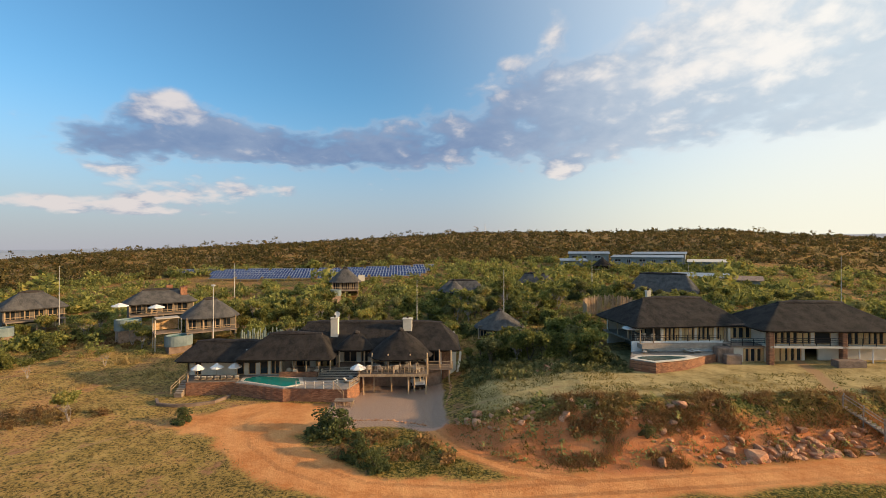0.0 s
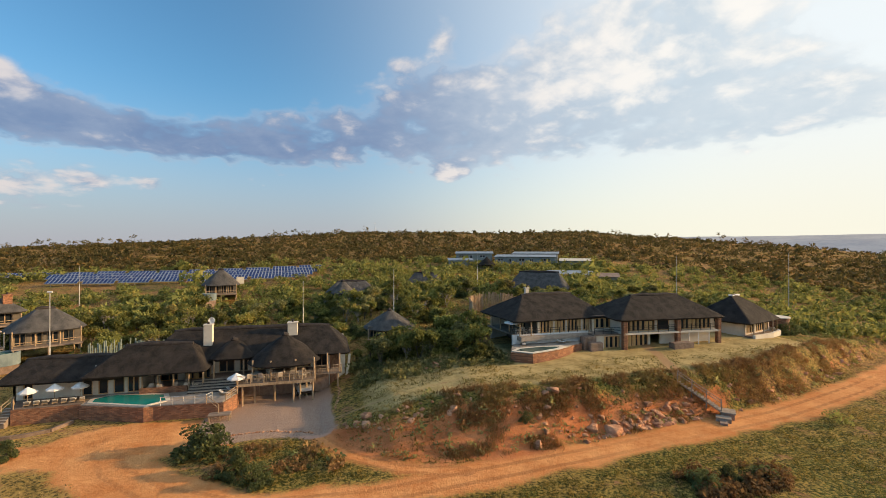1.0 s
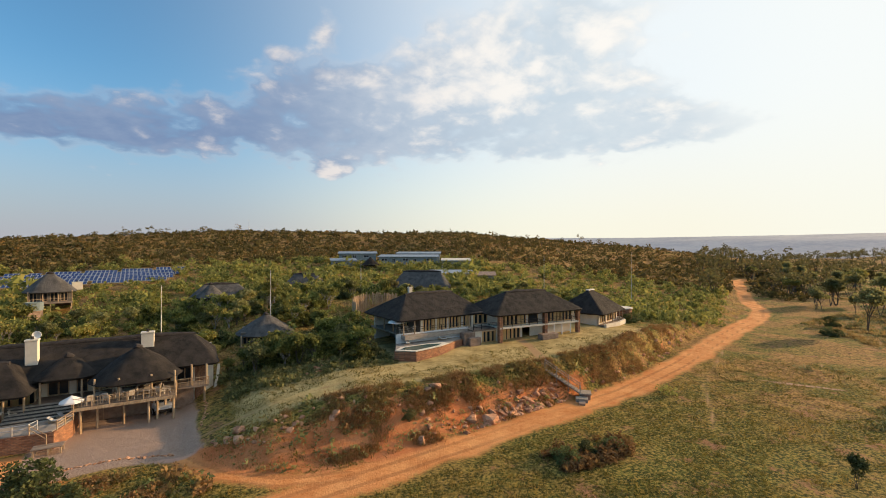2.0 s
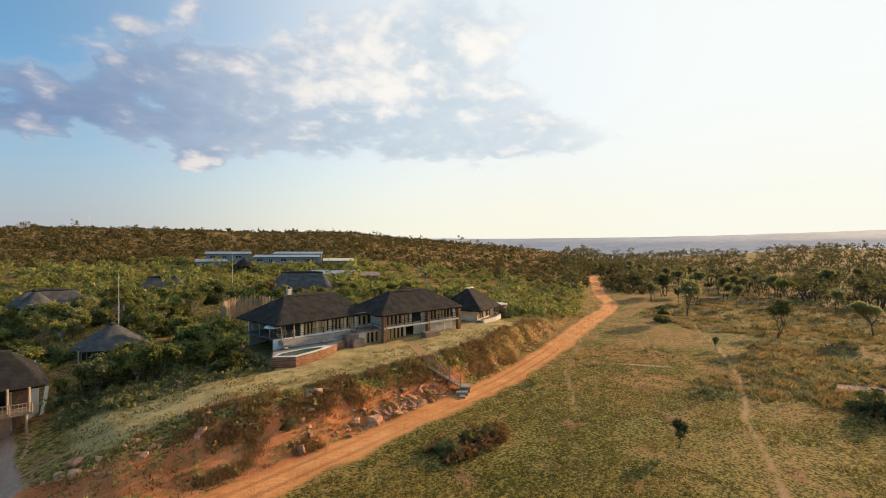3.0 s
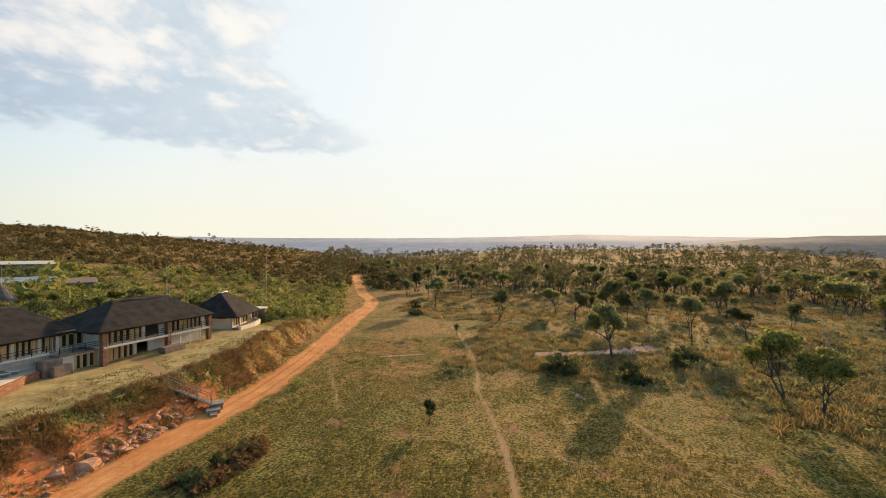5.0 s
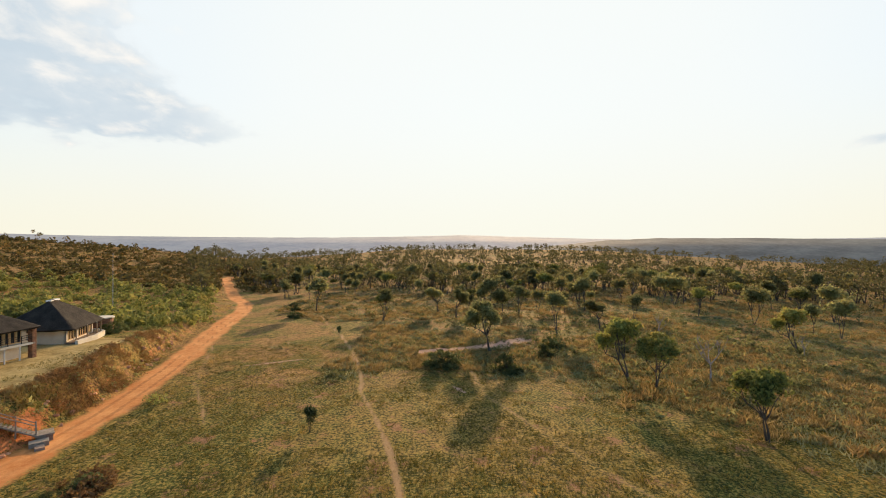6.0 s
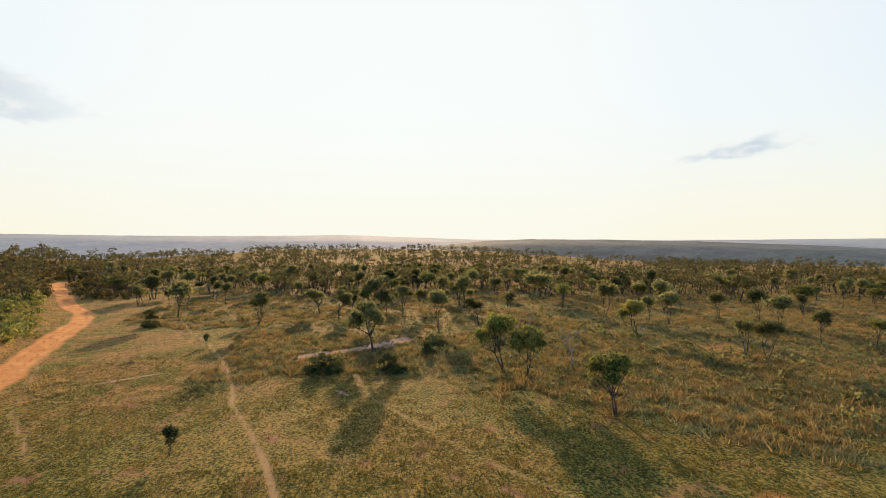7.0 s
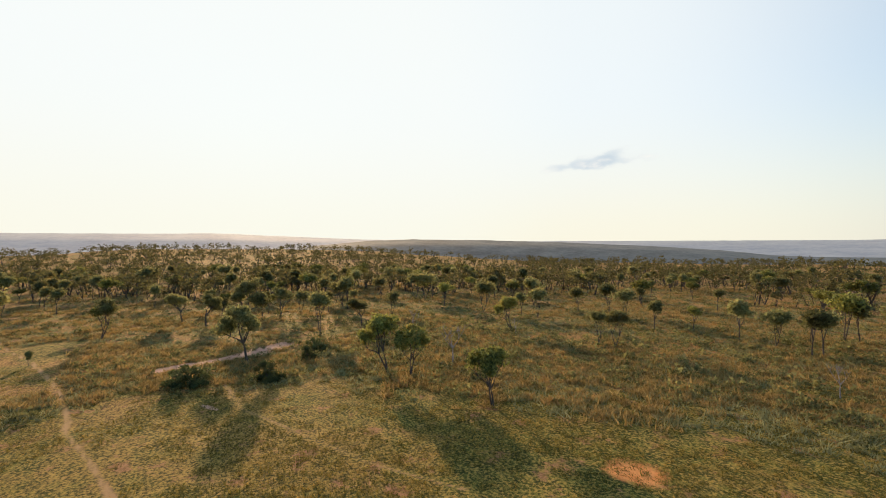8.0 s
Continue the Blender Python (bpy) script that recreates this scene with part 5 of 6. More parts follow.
def plunge_tank(az, dist, z, r, h, label):
    x, y = dist * math.sin(radians(az)), dist * math.cos(radians(az))
    g = float(ground(x, y))
    e = thing("plunge_pool", label, "pool", pose(x, y, z - h, 0, 0, -az + 12))
    bm = bmesh.new()
    pts = rounded_rect(2 * r, 1.5 * r, 0.8 * r, 5)
    rings = [[bm.verts.new((a * k, b * k, c)) for a, b in pts] for k, c in ((1, 0), (1, h), (0.88, h), (0.86, h - 0.25))]
    n = len(pts)
    for a, b in zip(rings, rings[1:]):
        for k in range(n):
            bm.faces.new((a[k], a[(k + 1) % n], b[(k + 1) % n], b[k]))
    bm.faces.new(rings[0][::-1])
    bmesh.ops.recalc_face_normals(bm, faces=bm.faces)
    part("basin", bm, BLUEGREY, e)
    part("plinth", boxes((-r * 0.8, -r * 0.6, min(-0.3, g - z + h - 0.4), r * 0.8, r * 0.6, -0.002)), STONE, e, "rough stone plinth")
    wb = bmesh.new()
    wb.faces.new([wb.verts.new((a * 0.87, b * 0.87, h - 0.2)) for a, b in pts])
    part("water", wb, WATER, e, "dark green water")


BLUEGREY = surface("blue_grey_render", (0.12, 0.16, 0.17), (0.2, 0.25, 0.255), 0.8, 0.85, 0.15, 14)
plunge_tank(-34.7, 98, 5.6, 2.1, 1.9, "raised blue grey rendered plunge pool")
plunge_tank(-30.1, 86, 3.9, 2.1, 1.7, "raised blue grey rendered plunge pool")
plunge_tank(-44.4, 108, 4.6, 2.0, 1.5, "raised blue grey rendered plunge pool")
plunge_tank(-12.9, 116, 8.0, 1.5, 1.6, "small rendered plunge pool on the slope")


def pergola(az, dist, z):
    x, y = dist * math.sin(radians(az)), dist * math.cos(radians(az))
    g = float(ground(x, y))
    e = thing("pergola", "pale flat roofed pergola with slatted brown sides", "pergola", pose(x, y, g, 0, 0, -az + 8))
    h = z - g
    part("roof", boxes((-1.7, -1.3, h - 0.12, 1.7, 1.3, h)), PALEWOOD, e, "pale flat roof")
    posts(e, [(-1.9, -1.4), (1.9, -1.4), (-1.9, 1.4), (1.9, 1.4)], -0.5, h - 0.2, 0.09, PALEWOOD)
    first = None
    for k in range(9):
        p = pose(0, 1.35, h - 2.2 + k * 0.2)
        first = part("slat", boxes((-1.8, 0, 0, 1.8, 0.04, 0.16)), WOOD_WARM, e, "", p) if first is None else same("slat", first, e, p) and first
    part("floor", boxes((-2.0, -1.5, h - 2.6, 2.0, 1.5, h - 2.4)), DECKING, e)


pergola(-31.2, 89, 6.6)
for az, dist, z in ((-35.4, 101, 7.0), (-32.2, 100.5, 6.4)):
    umbrella(dist * math.sin(radians(az)), dist * math.cos(radians(az)), z - 1.0, 1.4, 2.2)


YARD_WALL = surface("yard_render", (0.19, 0.22, 0.22), (0.3, 0.33, 0.32), 0.8, 0.85, 0.15, 14)


def service_building(az, dist, wide, deep, base, top, rot, mat, label):
    x, y = dist * math.sin(radians(az)), dist * math.cos(radians(az))
    g = min(float(ground(x, y)), base)
    e = thing("service_building", label, "building", pose(x, y, g, 0, 0, -az + rot), "service buildings on the slope")
    h = top - g
    wall_run(e, (-wide / 2, -deep / 2), (wide / 2, -deep / 2), -0.8, h - 0.3, YARD_WALL, [(1.2 + k * 4.3, 3.4 + k * 4.3 - 0.9 * (k % 2), h - 1.9 - 0.5 * (k % 2), h - 0.9, 2) for k in range(int((wide - 2) / 4.3))], frame=STEEL)
    part("walls", boxes((-wide / 2, -deep / 2 + 0.26, -0.8, -wide / 2 + 0.25, deep / 2, h - 0.3), (wide / 2 - 0.25, -deep / 2 + 0.26, -0.8, wide / 2, deep / 2, h - 0.3), (-wide / 2 + 0.26, deep / 2 - 0.25, -0.8, wide / 2 - 0.26, deep / 2, h - 0.3)), YARD_WALL, e)
    bm = bmesh.new()
    v = [bm.verts.new(c) for c in ((-wide / 2 - 0.5, -deep / 2 - 0.6, h - 0.3), (wide / 2 + 0.5, -deep / 2 - 0.6, h - 0.3), (wide / 2 + 0.5, deep / 2 + 0.6, h + 0.5), (-wide / 2 - 0.5, deep / 2 + 0.6, h + 0.5))]
    u = [bm.verts.new(c.co + Vector((0, 0, 0.14))) for c in v]
    bm.faces.new(v[::-1])
    bm.faces.new(u)
    for k in range(4):
        bm.faces.new((v[k], v[(k + 1) % 4], u[(k + 1) % 4], u[k]))
    part("roof_sheet", bm, mat, e, "lean-to metal roof")
    return e


service_building(19.0, 188, 15, 7, 12.5, 16.9, 0, METAL, "low service building with a pale metal roof")
service_building(25.5, 186, 24, 9, 12.0, 15.6, -4, METAL, "long service building with a blue grey metal roof")
service_building(26.8, 199, 19, 9, 13.0, 16.8, -4, METAL, "long service building with a blue grey metal roof")
service_building(31.6, 180, 11, 6, 11.0, 14.2, 0, PLASTER, "square service building with a flat roof")
service_building(31.0, 148, 14, 9, 8.5, 10.7, 0, METAL, "low building with a white flat roof")
service_building(34.6, 146, 10, 8, 8.0, 10.2, 0, STONE, "low brown walled service yard building")
service_building(17.2, 176, 9, 5, 11.5, 14.3, 4, METAL, "small shed with a green grey roof")
villa(20.6, 172, 7.0, 6.5, 0.1, 12.4, 15.4, 0, "small brown thatched hut beside service buildings", rad=2.8, mat=THATCH)


def solar_field():
    def table():
        e = thing("solar_table", "tilted row of dark blue solar panels on posts", "solar panels", None, "solar panel tables in the field")
        first = None
        for k in range(8):
            p = pose(-4 + k * 1.04, 0, 1.2, 24)
            p2 = p @ pose(0, 0, 0.042)
            first = part("panel", boxes((0, -1.6, 0, 0.97, 1.6, 0.04)), STEEL, e, "", p) if first is None else same("panel", first, e, p) and first
            cell = part("cell_sheet", boxes((0.09, -1.5, 0, 0.88, -0.06, 0.012), (0.09, 0.06, 0, 0.88, 1.5, 0.012)), CELL, e, "dark blue cell sheet", p2) if k == 0 else same("cell_sheet", cell, e, p2) and cell
        part("rail", boxes((-4.1, -1.62, -0.08, 4.4, -1.52, 0.08), (-4.1, 1.5, -0.08, 4.4, 1.63, 0.08)), STEEL, e, "", pose(0, 0, 1.17, 24))
        for x in (-3, 0, 3):
            part("post", bars(((x, 0, -0.6), (x, 0, 1.16), 0.06)), STEEL, e)
        return e

    first = None
    for row in range(4):
        y = 157 + row * 6.4
        for col in range(11):
            x = -104 + col * 9.4 + row * 1.5
            az = math.degrees(math.atan2(x, y))
            if not -33 + row * 0.9 < az < -1.5 or (row < 3 and az < -28 + row):
                continue
            m = pose(x, y, float(ground(x, y)) + 0.3)
            if first is None:
                first = table()
                first.matrix_basis = m
            else:
                copy_thing(first, m)


solar_field()


def mast(az, dist, top, r=0.07, lamp=False):
    x, y = dist * math.sin(radians(az)), dist * math.cos(radians(az))
    g = float(ground(x, y)) - 0.3
    e = thing("lightning_mast", "tall thin galvanised mast", "mast", pose(x, y, g), "masts among the villas")
    part("pole", bars(((0, 0, 0), (0, 0, (top - g) * 0.6), r)), STEEL, e)
    part("top_pole", bars(((0, 0, (top - g) * 0.6), (0, 0, top - g), r * 0.55)), STEEL, e)
    if lamp:
        part("lamp_head", bars(((-0.25, 0, top - g), (0.25, 0, top - g), 0.12)), CANVAS, e, "pale lamp head")


for args in ((-26.7, 71, 13.0, 0.09, True), (-40.2, 112, 15.0), (8.6, 84, 14.5), (-2.6, 82, 12.5), (19.4, 118, 17.5), (42.8, 110, 17.0), (29.8, 120, 15.0), (6.2, 380, 42.0, 0.2), (53, 125, 17.5), (-24.5, 130, 14.5)):
    mast(*args)


def palisade(pts, height, mat, label, gap=0.21):
    x0, y0 = pts[0]
    e = thing("pole_fence", label, "fence", pose(x0, y0, float(ground(x0, y0))))
    rng = random.Random(3)
    first = None
    z0 = float(ground(x0, y0))
    for (ax, ay), (bx, by) in zip(pts, pts[1:]):
        n = int(math.hypot(bx - ax, by - ay) / gap)
        for k in range(n):
            x, y = ax + (bx - ax) * k / n, ay + (by - ay) * k / n
            m = pose(x - x0, y - y0, float(ground(x, y)) - z0 - 0.3, rng.uniform(-0.8, 0.8), rng.uniform(-0.8, 0.8), rng.uniform(0, 90)) @ Matrix.Diagonal((1, 1, rng.uniform(0.9, 1.08), 1))
            first = part("pole", bars(((0, 0, 0), (0, 0, height), 0.08)), mat, e, "", m) if first is None else same("pole", first, e, m) and first


palisade([(-29.5, 67.0), (-26, 68.2), (-22, 68.6), (-20.2, 68.4)], 5.7, surface("green_grey_pole", (0.16, 0.2, 0.17), (0.28, 0.33, 0.28), 3, 0.9, 0.2), "greenish pole fence behind the lodge wing")
palisade([(25.9, 76), (26.2, 79), (28.0, 82.5), (31, 84), (34.5, 83), (36, 79)], 3.7, TIMBER, "curved palisade of pale poles")


GREYWOOD = surface("weathered_wood", (0.2, 0.16, 0.12), (0.4, 0.34, 0.27), 2.5, 0.85, 0.2)


def bank_stairs():
    p, q = Vector((38.7, 41.6, 3.3)), Vector((41.6, 38.6, 0.7))
    e = thing("outdoor_stairs", "timber stairs with handrails down the rocky bank", "stairs", Matrix.Translation(p))
    d = q - p
    side = Vector((-d.y, d.x, 0)).normalized()
    n = 13
    first = None
    turn = math.degrees(math.atan2(d.y, d.x))
    for k in range(n):
        m = Matrix.Translation(d * (k + 0.5) / n) @ pose(0, 0, 0, 0, 0, turn)
        first = part("tread", boxes((-0.15, -0.5, -0.06, 0.15, 0.5, 0.02)), GREYWOOD, e, "", m) if first is None else same("tread", first, e, m) and first
    for s in (-0.55, 0.55):
        part("stringer", bars((side * s + Vector((0, 0, -0.1)), d + side * s + Vector((0, 0, -0.1)), 0.09)), GREYWOOD, e)
        part("handrail", bars((side * s + Vector((0, 0, 0.85)), d + side * s + Vector((0, 0, 0.85)), 0.045)), GREYWOOD, e)
        for k in range(4):
            at = d * k / 3 + side * s
            part("post", bars((at + Vector((0, 0, -0.8)), at + Vector((0, 0, 1.0)), 0.06)), GREYWOOD, e)
    part("landing", boxes((-0.6, -0.8, -0.14, 0.8, 0.8, 0.0)), GREYWOOD, e, "pale landing slab", Matrix.Translation(d + Vector((0.35, -0.35, 0.0))) @ pose(0, 0, 0, 0, 0, turn))
    part("landing_base", boxes((-0.5, -0.7, -1.2, 0.7, 0.7, -0.142)), STONE, e, "rough stone base", Matrix.Translation(d + Vector((0.35, -0.35, 0.0))) @ pose(0, 0, 0, 0, 0, turn))
    part("landing", boxes((-0.7, -0.5, -0.9, 0.7, 0.5, 0.0)), GREYWOOD, e, "lower landing slab", Matrix.Translation(d + Vector((-0.9, -1.1, -0.3))) @ pose(0, 0, 0, 0, 0, turn))
    part("lower_step", boxes((-0.35, -0.5, -1.0, 0.35, 0.5, -0.5)), STONE, e, "stone step", Matrix.Translation(d + Vector((-1.6, -1.8, 0.0))) @ pose(0, 0, 0, 0, 0, turn))


bank_stairs()

# ---------------------------------------------------------------- rocks


def rock_mesh(seed):
    bm = bmesh.new()
    bmesh.ops.create_icosphere(bm, subdivisions=2, radius=1.0)
    rng = random.Random(seed)
    off = Vector((rng.uniform(0, 50), rng.uniform(0, 50), 0))
    cuts = [(Vector((rng.gauss(0, 1), rng.gauss(0, 1), rng.gauss(0, 1))).normalized(), rng.uniform(0.45, 0.8)) for _ in range(14)]
    for v in bm.verts:
        for nrm, d in cuts:
            over = v.co.dot(nrm) - d
            if over > 0:
                v.co -= nrm * over
        v.co *= 1 + 0.12 * noise.noise(v.co * 1.7 + off)
    me = bpy.data.meshes.new("boulder")
    bm.to_mesh(me)
    bm.free()
    me.materials.append(ROCK)
    return me


ROCKS = [rock_mesh(s) for s in range(9)]


def boulders():
    rng = random.Random(5)

    def put(x, y, s, label, group):
        ob = tagged(new("boulder", rng.choice(ROCKS)), label, "rock", group)
        sc = (s * rng.uniform(0.8, 1.3), s * rng.uniform(0.8, 1.2), s * rng.uniform(0.5, 0.9))
        ob.matrix_basis = pose(x, y, float(ground(x, y)) - s * 0.02, rng.uniform(-25, 25), rng.uniform(-25, 25), rng.uniform(0, 360)) @ Matrix.Diagonal((*sc, 1))

    bank = "boulders along the road bank"
    for k in range(215):
        # thickest along the toe east of the red scar
        x = rng.choice((rng.uniform(2, 18), rng.uniform(17, 41), rng.uniform(20, 41), rng.uniform(44, 88)))
        toe, wide = float(np.interp(x, TOE_X, TOE_Y)), float(np.interp(x, (0, 10, 40, 85), (3.5, 7.5, 4.0, 3.0)))
        f = rng.uniform(0.5, 1.0) if x < 18 else rng.betavariate(1.3, 2.6)
        if 37.5 < x < 43 and rng.random() < 0.8:
            continue
        put(x, toe + wide * f, min(1.0, math.exp(rng.gauss(-1.25, 0.5))) * (0.8 if x < 18 else 1.0), "angular reddish boulder on the road bank", bank)
    for k in range(75):
        x = rng.uniform(26, 39.2)
        toe, wide = float(np.interp(x, TOE_X, TOE_Y)), float(np.interp(x, (0, 10, 40, 85), (3.5, 7.5, 4.0, 3.0)))
        put(x, toe + wide * rng.uniform(0.02, 0.12 + 0.4 * (x - 26) / 13), rng.uniform(0.22, 0.62), "angular reddish boulder on the road bank", bank)
    for k in range(26):
        put(rng.gauss(13.5, 2.6), rng.gauss(55.2, 1.0), math.exp(rng.gauss(-1.0, 0.4)), "pale reddish rock among shrubs", "rocks below the round villa")
    for k in range(46):
        u = k / 45
        put(-11 + u * 9.8 + rng.gauss(0, 0.05), 46.6 - 1.2 * u + 0.9 * math.sin(u * 3.1) + rng.gauss(0, 0.06), rng.uniform(0.12, 0.24), "small edging stone beside the gravel yard", "edging stones of the yard")
    for k in range(40):
        u = k / 39
        put(0.9 + 0.8 * math.sin(u * 2) + rng.gauss(0, 0.1), 49.0 + u * 9.0, rng.uniform(0.08, 0.17), "small edging stone beside the gravel yard", "edging stones of the yard")


boulders()

# ---------------------------------------------------------------- wild growth


def in_clear(x, y):
    """True where no shrubs stand: lawns, yards, tracks and buildings."""
    keep = (line_distance(x, y, ROAD) < 3.6) | (line_distance(x, y, SPUR) < 2.2)
    keep |= (x > -36) & (x < 3.8) & (y > 42) & (y < 70.5)
    keep |= (x > 3) & (x < 78) & (y > np.interp(x, TOE_X, TOE_Y) - 1) & (y < np.interp(x, (0, 10, 21, 22, 40, 76), (52, 53.5, 54, 69, 69, 66)))
    for az, d, w_ in ((8.1, 79, 6), (-42.2, 118, 6), (-31.8, 106, 7), (-27, 91, 6), (-11.7, 125, 6), (3.3, 114, 7), (12.6, 134, 6), (27.2, 112, 8), (19, 188, 9), (23, 186, 7), (28, 186, 7), (25, 199, 9), (31.6, 180, 7), (31, 148, 8), (34.6, 146, 6), (-34.6, 98, 4), (-30, 86, 4), (-44.2, 108, 4), (-31.2, 89, 4), (20, 84, 5), (23.5, 84, 5)):
        keep |= np.hypot(x - d * math.sin(radians(az)), y - d * math.cos(radians(az))) < w_ * 0.9
    r, az = np.hypot(x, y), np.degrees(np.arctan2(x, y))
    # open strips in front of the villas, so that they show over the bushes
    for a, d, wa, back in ((8.1, 79, 2.5, 15), (-31.8, 106, 3.2, 7), (-27, 91, 2.6, 6), (3.3, 114, 3, 7), (-11.7, 125, 2.2, 8), (-42.2, 118, 2.2, 6), (27.2, 112, 3.6, 8), (21, 84, 3.4, 14)):
        keep |= (np.abs(az - a) < wa) & (r < d) & (r > d - 0.55 * back)
    keep |= (az > -29) & (az < -1) & (r > 153) & (r < 190)
    return keep


def scatter(n, r0, r1, a0, a1, rng, power=0.5):
    r = (rng.uniform(r0 ** (2 * power), r1 ** (2 * power), n)) ** (1 / (2 * power))
    a = np.radians(rng.uniform(a0, a1, n))
    return r * np.sin(a), r * np.cos(a)


def shrub_field(name, n, r0, r1, a0, a1, size, leaves_n, leaf, mat, label, seed, keep=None, power=0.5, category="shrubs", lobes=3, lift=0.5):
    """Many low shrubs as one stretch of growth."""
    rng = np.random.default_rng(seed)
    x, y = scatter(n, r0, r1, a0, a1, rng, power)
    ok = ~in_clear(x, y) if keep is None else keep(x, y)
    x, y = x[ok], y[ok]
    R = size * np.exp(rng.normal(0, 0.4, len(x)))
    C = np.stack([x, y, ground(x, y) + R * lift], -1)
    C = np.repeat(C, lobes, 0) + rng.normal(size=(len(x) * lobes, 3)) * np.repeat(R, lobes)[:, None] * np.array([0.5, 0.5, 0.25])
    Rl = np.repeat(R, lobes) * rng.uniform(0.45, 0.85, len(C))
    per = max(3, leaves_n // lobes)
    P = clump_points(C, Rl, per, rng, 0.9)
    S = np.repeat(Rl, per) * leaf * rng.uniform(0.6, 1.3, len(P))
    Q = leaf_quads(P, S, rng) if r0 < 50 else leaf_tris(P, S * 1.1, rng)
    return tagged(quads_object(name, Q, mat), label, category, kind="stuff")


def tuft_field(name, x, y, high, blades, mat, label, seed, spread_=0.25, width=0.12):
    """Grass tufts: a few leaning blades each."""
    rng = np.random.default_rng(seed)
    n = len(x)
    h = np.repeat(high * np.exp(rng.normal(0, 0.3, n)), blades)
    root = np.repeat(np.stack([x, y, ground(x, y) - 0.03], -1), blades, 0)
    root[:, :2] += rng.normal(0, 1, (n * blades, 2)) * (h * spread_)[:, None]
    lean = rng.normal(0, 1, (n * blades, 3)) * np.array([0.6, 0.6, 0.15]) + np.array([0, 0, 1.0])
    a = rng.uniform(0, 2 * np.pi, n * blades)
    side = np.stack([np.cos(a), np.sin(a), np.zeros_like(a)], -1) * (h * width)[:, None]
    tip = root + lean * h[:, None]
    V = np.stack([root - side, tip, root + side], 1)
    return tagged(quads_object(name, V, mat), label, "grass", kind="stuff")


def tree_parts(seed, high, spread_, leaf_n, leaf, trunk_r, stems=1, density=1.0, bare=False, low=0.32, clump=0.1, coarse=False, rise=1.0):
    """A trunk with forking limbs, and leaf clumps at the limb ends: (wood bmesh, leaf quads)."""
    rng = np.random.default_rng(seed)
    bm = bmesh.new()
    ends = []

    def limb(p, d, length, r, depth):
        segs = (2 if depth < 1 else 1) if coarse else (3 if depth < 2 else 2)
        q = p
        for k in range(segs):
            d = (d + Vector(rng.normal(0, 0.16 if depth else 0.06, 3))).normalized()
            nq = q + d * length / segs
            if not (coarse and depth > 2):
                tube(bm, q, nq, r * (1 - 0.22 * k), r * (1 - 0.22 * (k + 1)), (4 if depth < 1 else 3) if coarse else (6 if depth < 2 else 4))
            q = nq
            if depth >= 1 and (k > 0 or coarse):
                ends.append((q, depth))
        if depth < 3:
            for k in range(int(rng.integers(2, 4)) if depth else int(rng.integers(3, 5))):
                a = rng.uniform(0, 2 * math.pi)
                out = Vector((math.cos(a) * spread_, math.sin(a) * spread_, rng.uniform(0.65, 1.5) * rise))
                limb(q, (d * 0.5 + out).normalized(), length * rng.uniform(0.55, 0.8), r * 0.55, depth + 1)
        else:
            ends.append((q, 4))

    for s in range(stems):
        a = rng.uniform(0, 2 * math.pi)
        lean = Vector((math.cos(a) * 0.08, math.sin(a) * 0.08, 1)) if stems == 1 else Vector((math.cos(a) * 0.26, math.sin(a) * 0.26, 1))
        limb(Vector((0, 0, -0.15)), lean.normalized(), high * 0.34, trunk_r / math.sqrt(stems), 0)
    scale = high * 0.92 / max(q.z for q, d in ends)
    for v in bm.verts:
        v.co *= scale
    ends = [(q * scale, d) for q, d in ends]
    tips = np.array([list(q) for q, d in ends if d >= (2 if low > 0.2 else 1) and q.z > high * low])
    if bare or not len(tips):
        return bm, None
    keep = rng.permutation(len(tips))[: max(10, int(len(tips) * density))]
    tips = tips[keep]
    R = high * rng.uniform(0.7, 1.4, len(tips)) * clump
    per = max(6, leaf_n // len(tips))
    P = clump_points(tips, R, per, rng, 0.8)
    S = leaf * rng.uniform(0.6, 1.35, len(P))
    return bm, (leaf_tris if coarse else leaf_quads)(P, S, rng, 0.1)


def bush_parts(seed, high, wide, leaf_n, leaf, coarse=False):
    """A rounded bush that is leafy to the ground: (stems bmesh, leaf quads)."""
    rng = np.random.default_rng(seed)
    bm = bmesh.new()
    n = 26
    d = unit(n, rng)
    d[:, 2] = np.abs(d[:, 2])
    C = d * np.array([wide, wide, high]) * rng.uniform(0.4, 1.0, n)[:, None]
    C[:, 2] = np.maximum(C[:, 2], high * 0.14)
    for c in C[:9]:
        tube(bm, (0, 0, -0.1), tuple(c), 0.05, 0.015, 4)
    P = clump_points(C, wide * rng.uniform(0.18, 0.38, n), leaf_n // n, rng, 0.9)
    P[:, 2] = np.maximum(P[:, 2], 0.02)
    return bm, (leaf_tris if coarse else leaf_quads)(P, leaf * rng.uniform(0.6, 1.35, len(P)), rng, 0.2)


def make_bush(name, seed, label, group, mat, **kw):
    e = thing(name, label, "bush", None, group)
    bm, Q = bush_parts(seed, **kw)
    part("stems", bm, BARK, e)
    quads_object("crown", Q, mat, e)
    return e


def make_tree(name, seed, label, category, group, mat, bark=None, **kw):
    e = thing(name, label, category, None, group)
    bm, Q = tree_parts(seed, **kw)
    part("trunk", bm, bark or BARK, e, "", None, True)
    if Q is not None:
        quads_object("crown", Q, mat, e)
    return e


def stand(proto, x, y, turn, k, used):
    """Places the prototype itself first, then copies of it."""
    m = pose(x, y, float(ground(x, y)), 0, 0, turn) @ Matrix.Diagonal((k, k, k, 1))
    if proto in used:
        return copy_thing(proto, m)
    used.add(proto)
    proto.matrix_basis = m
    return proto


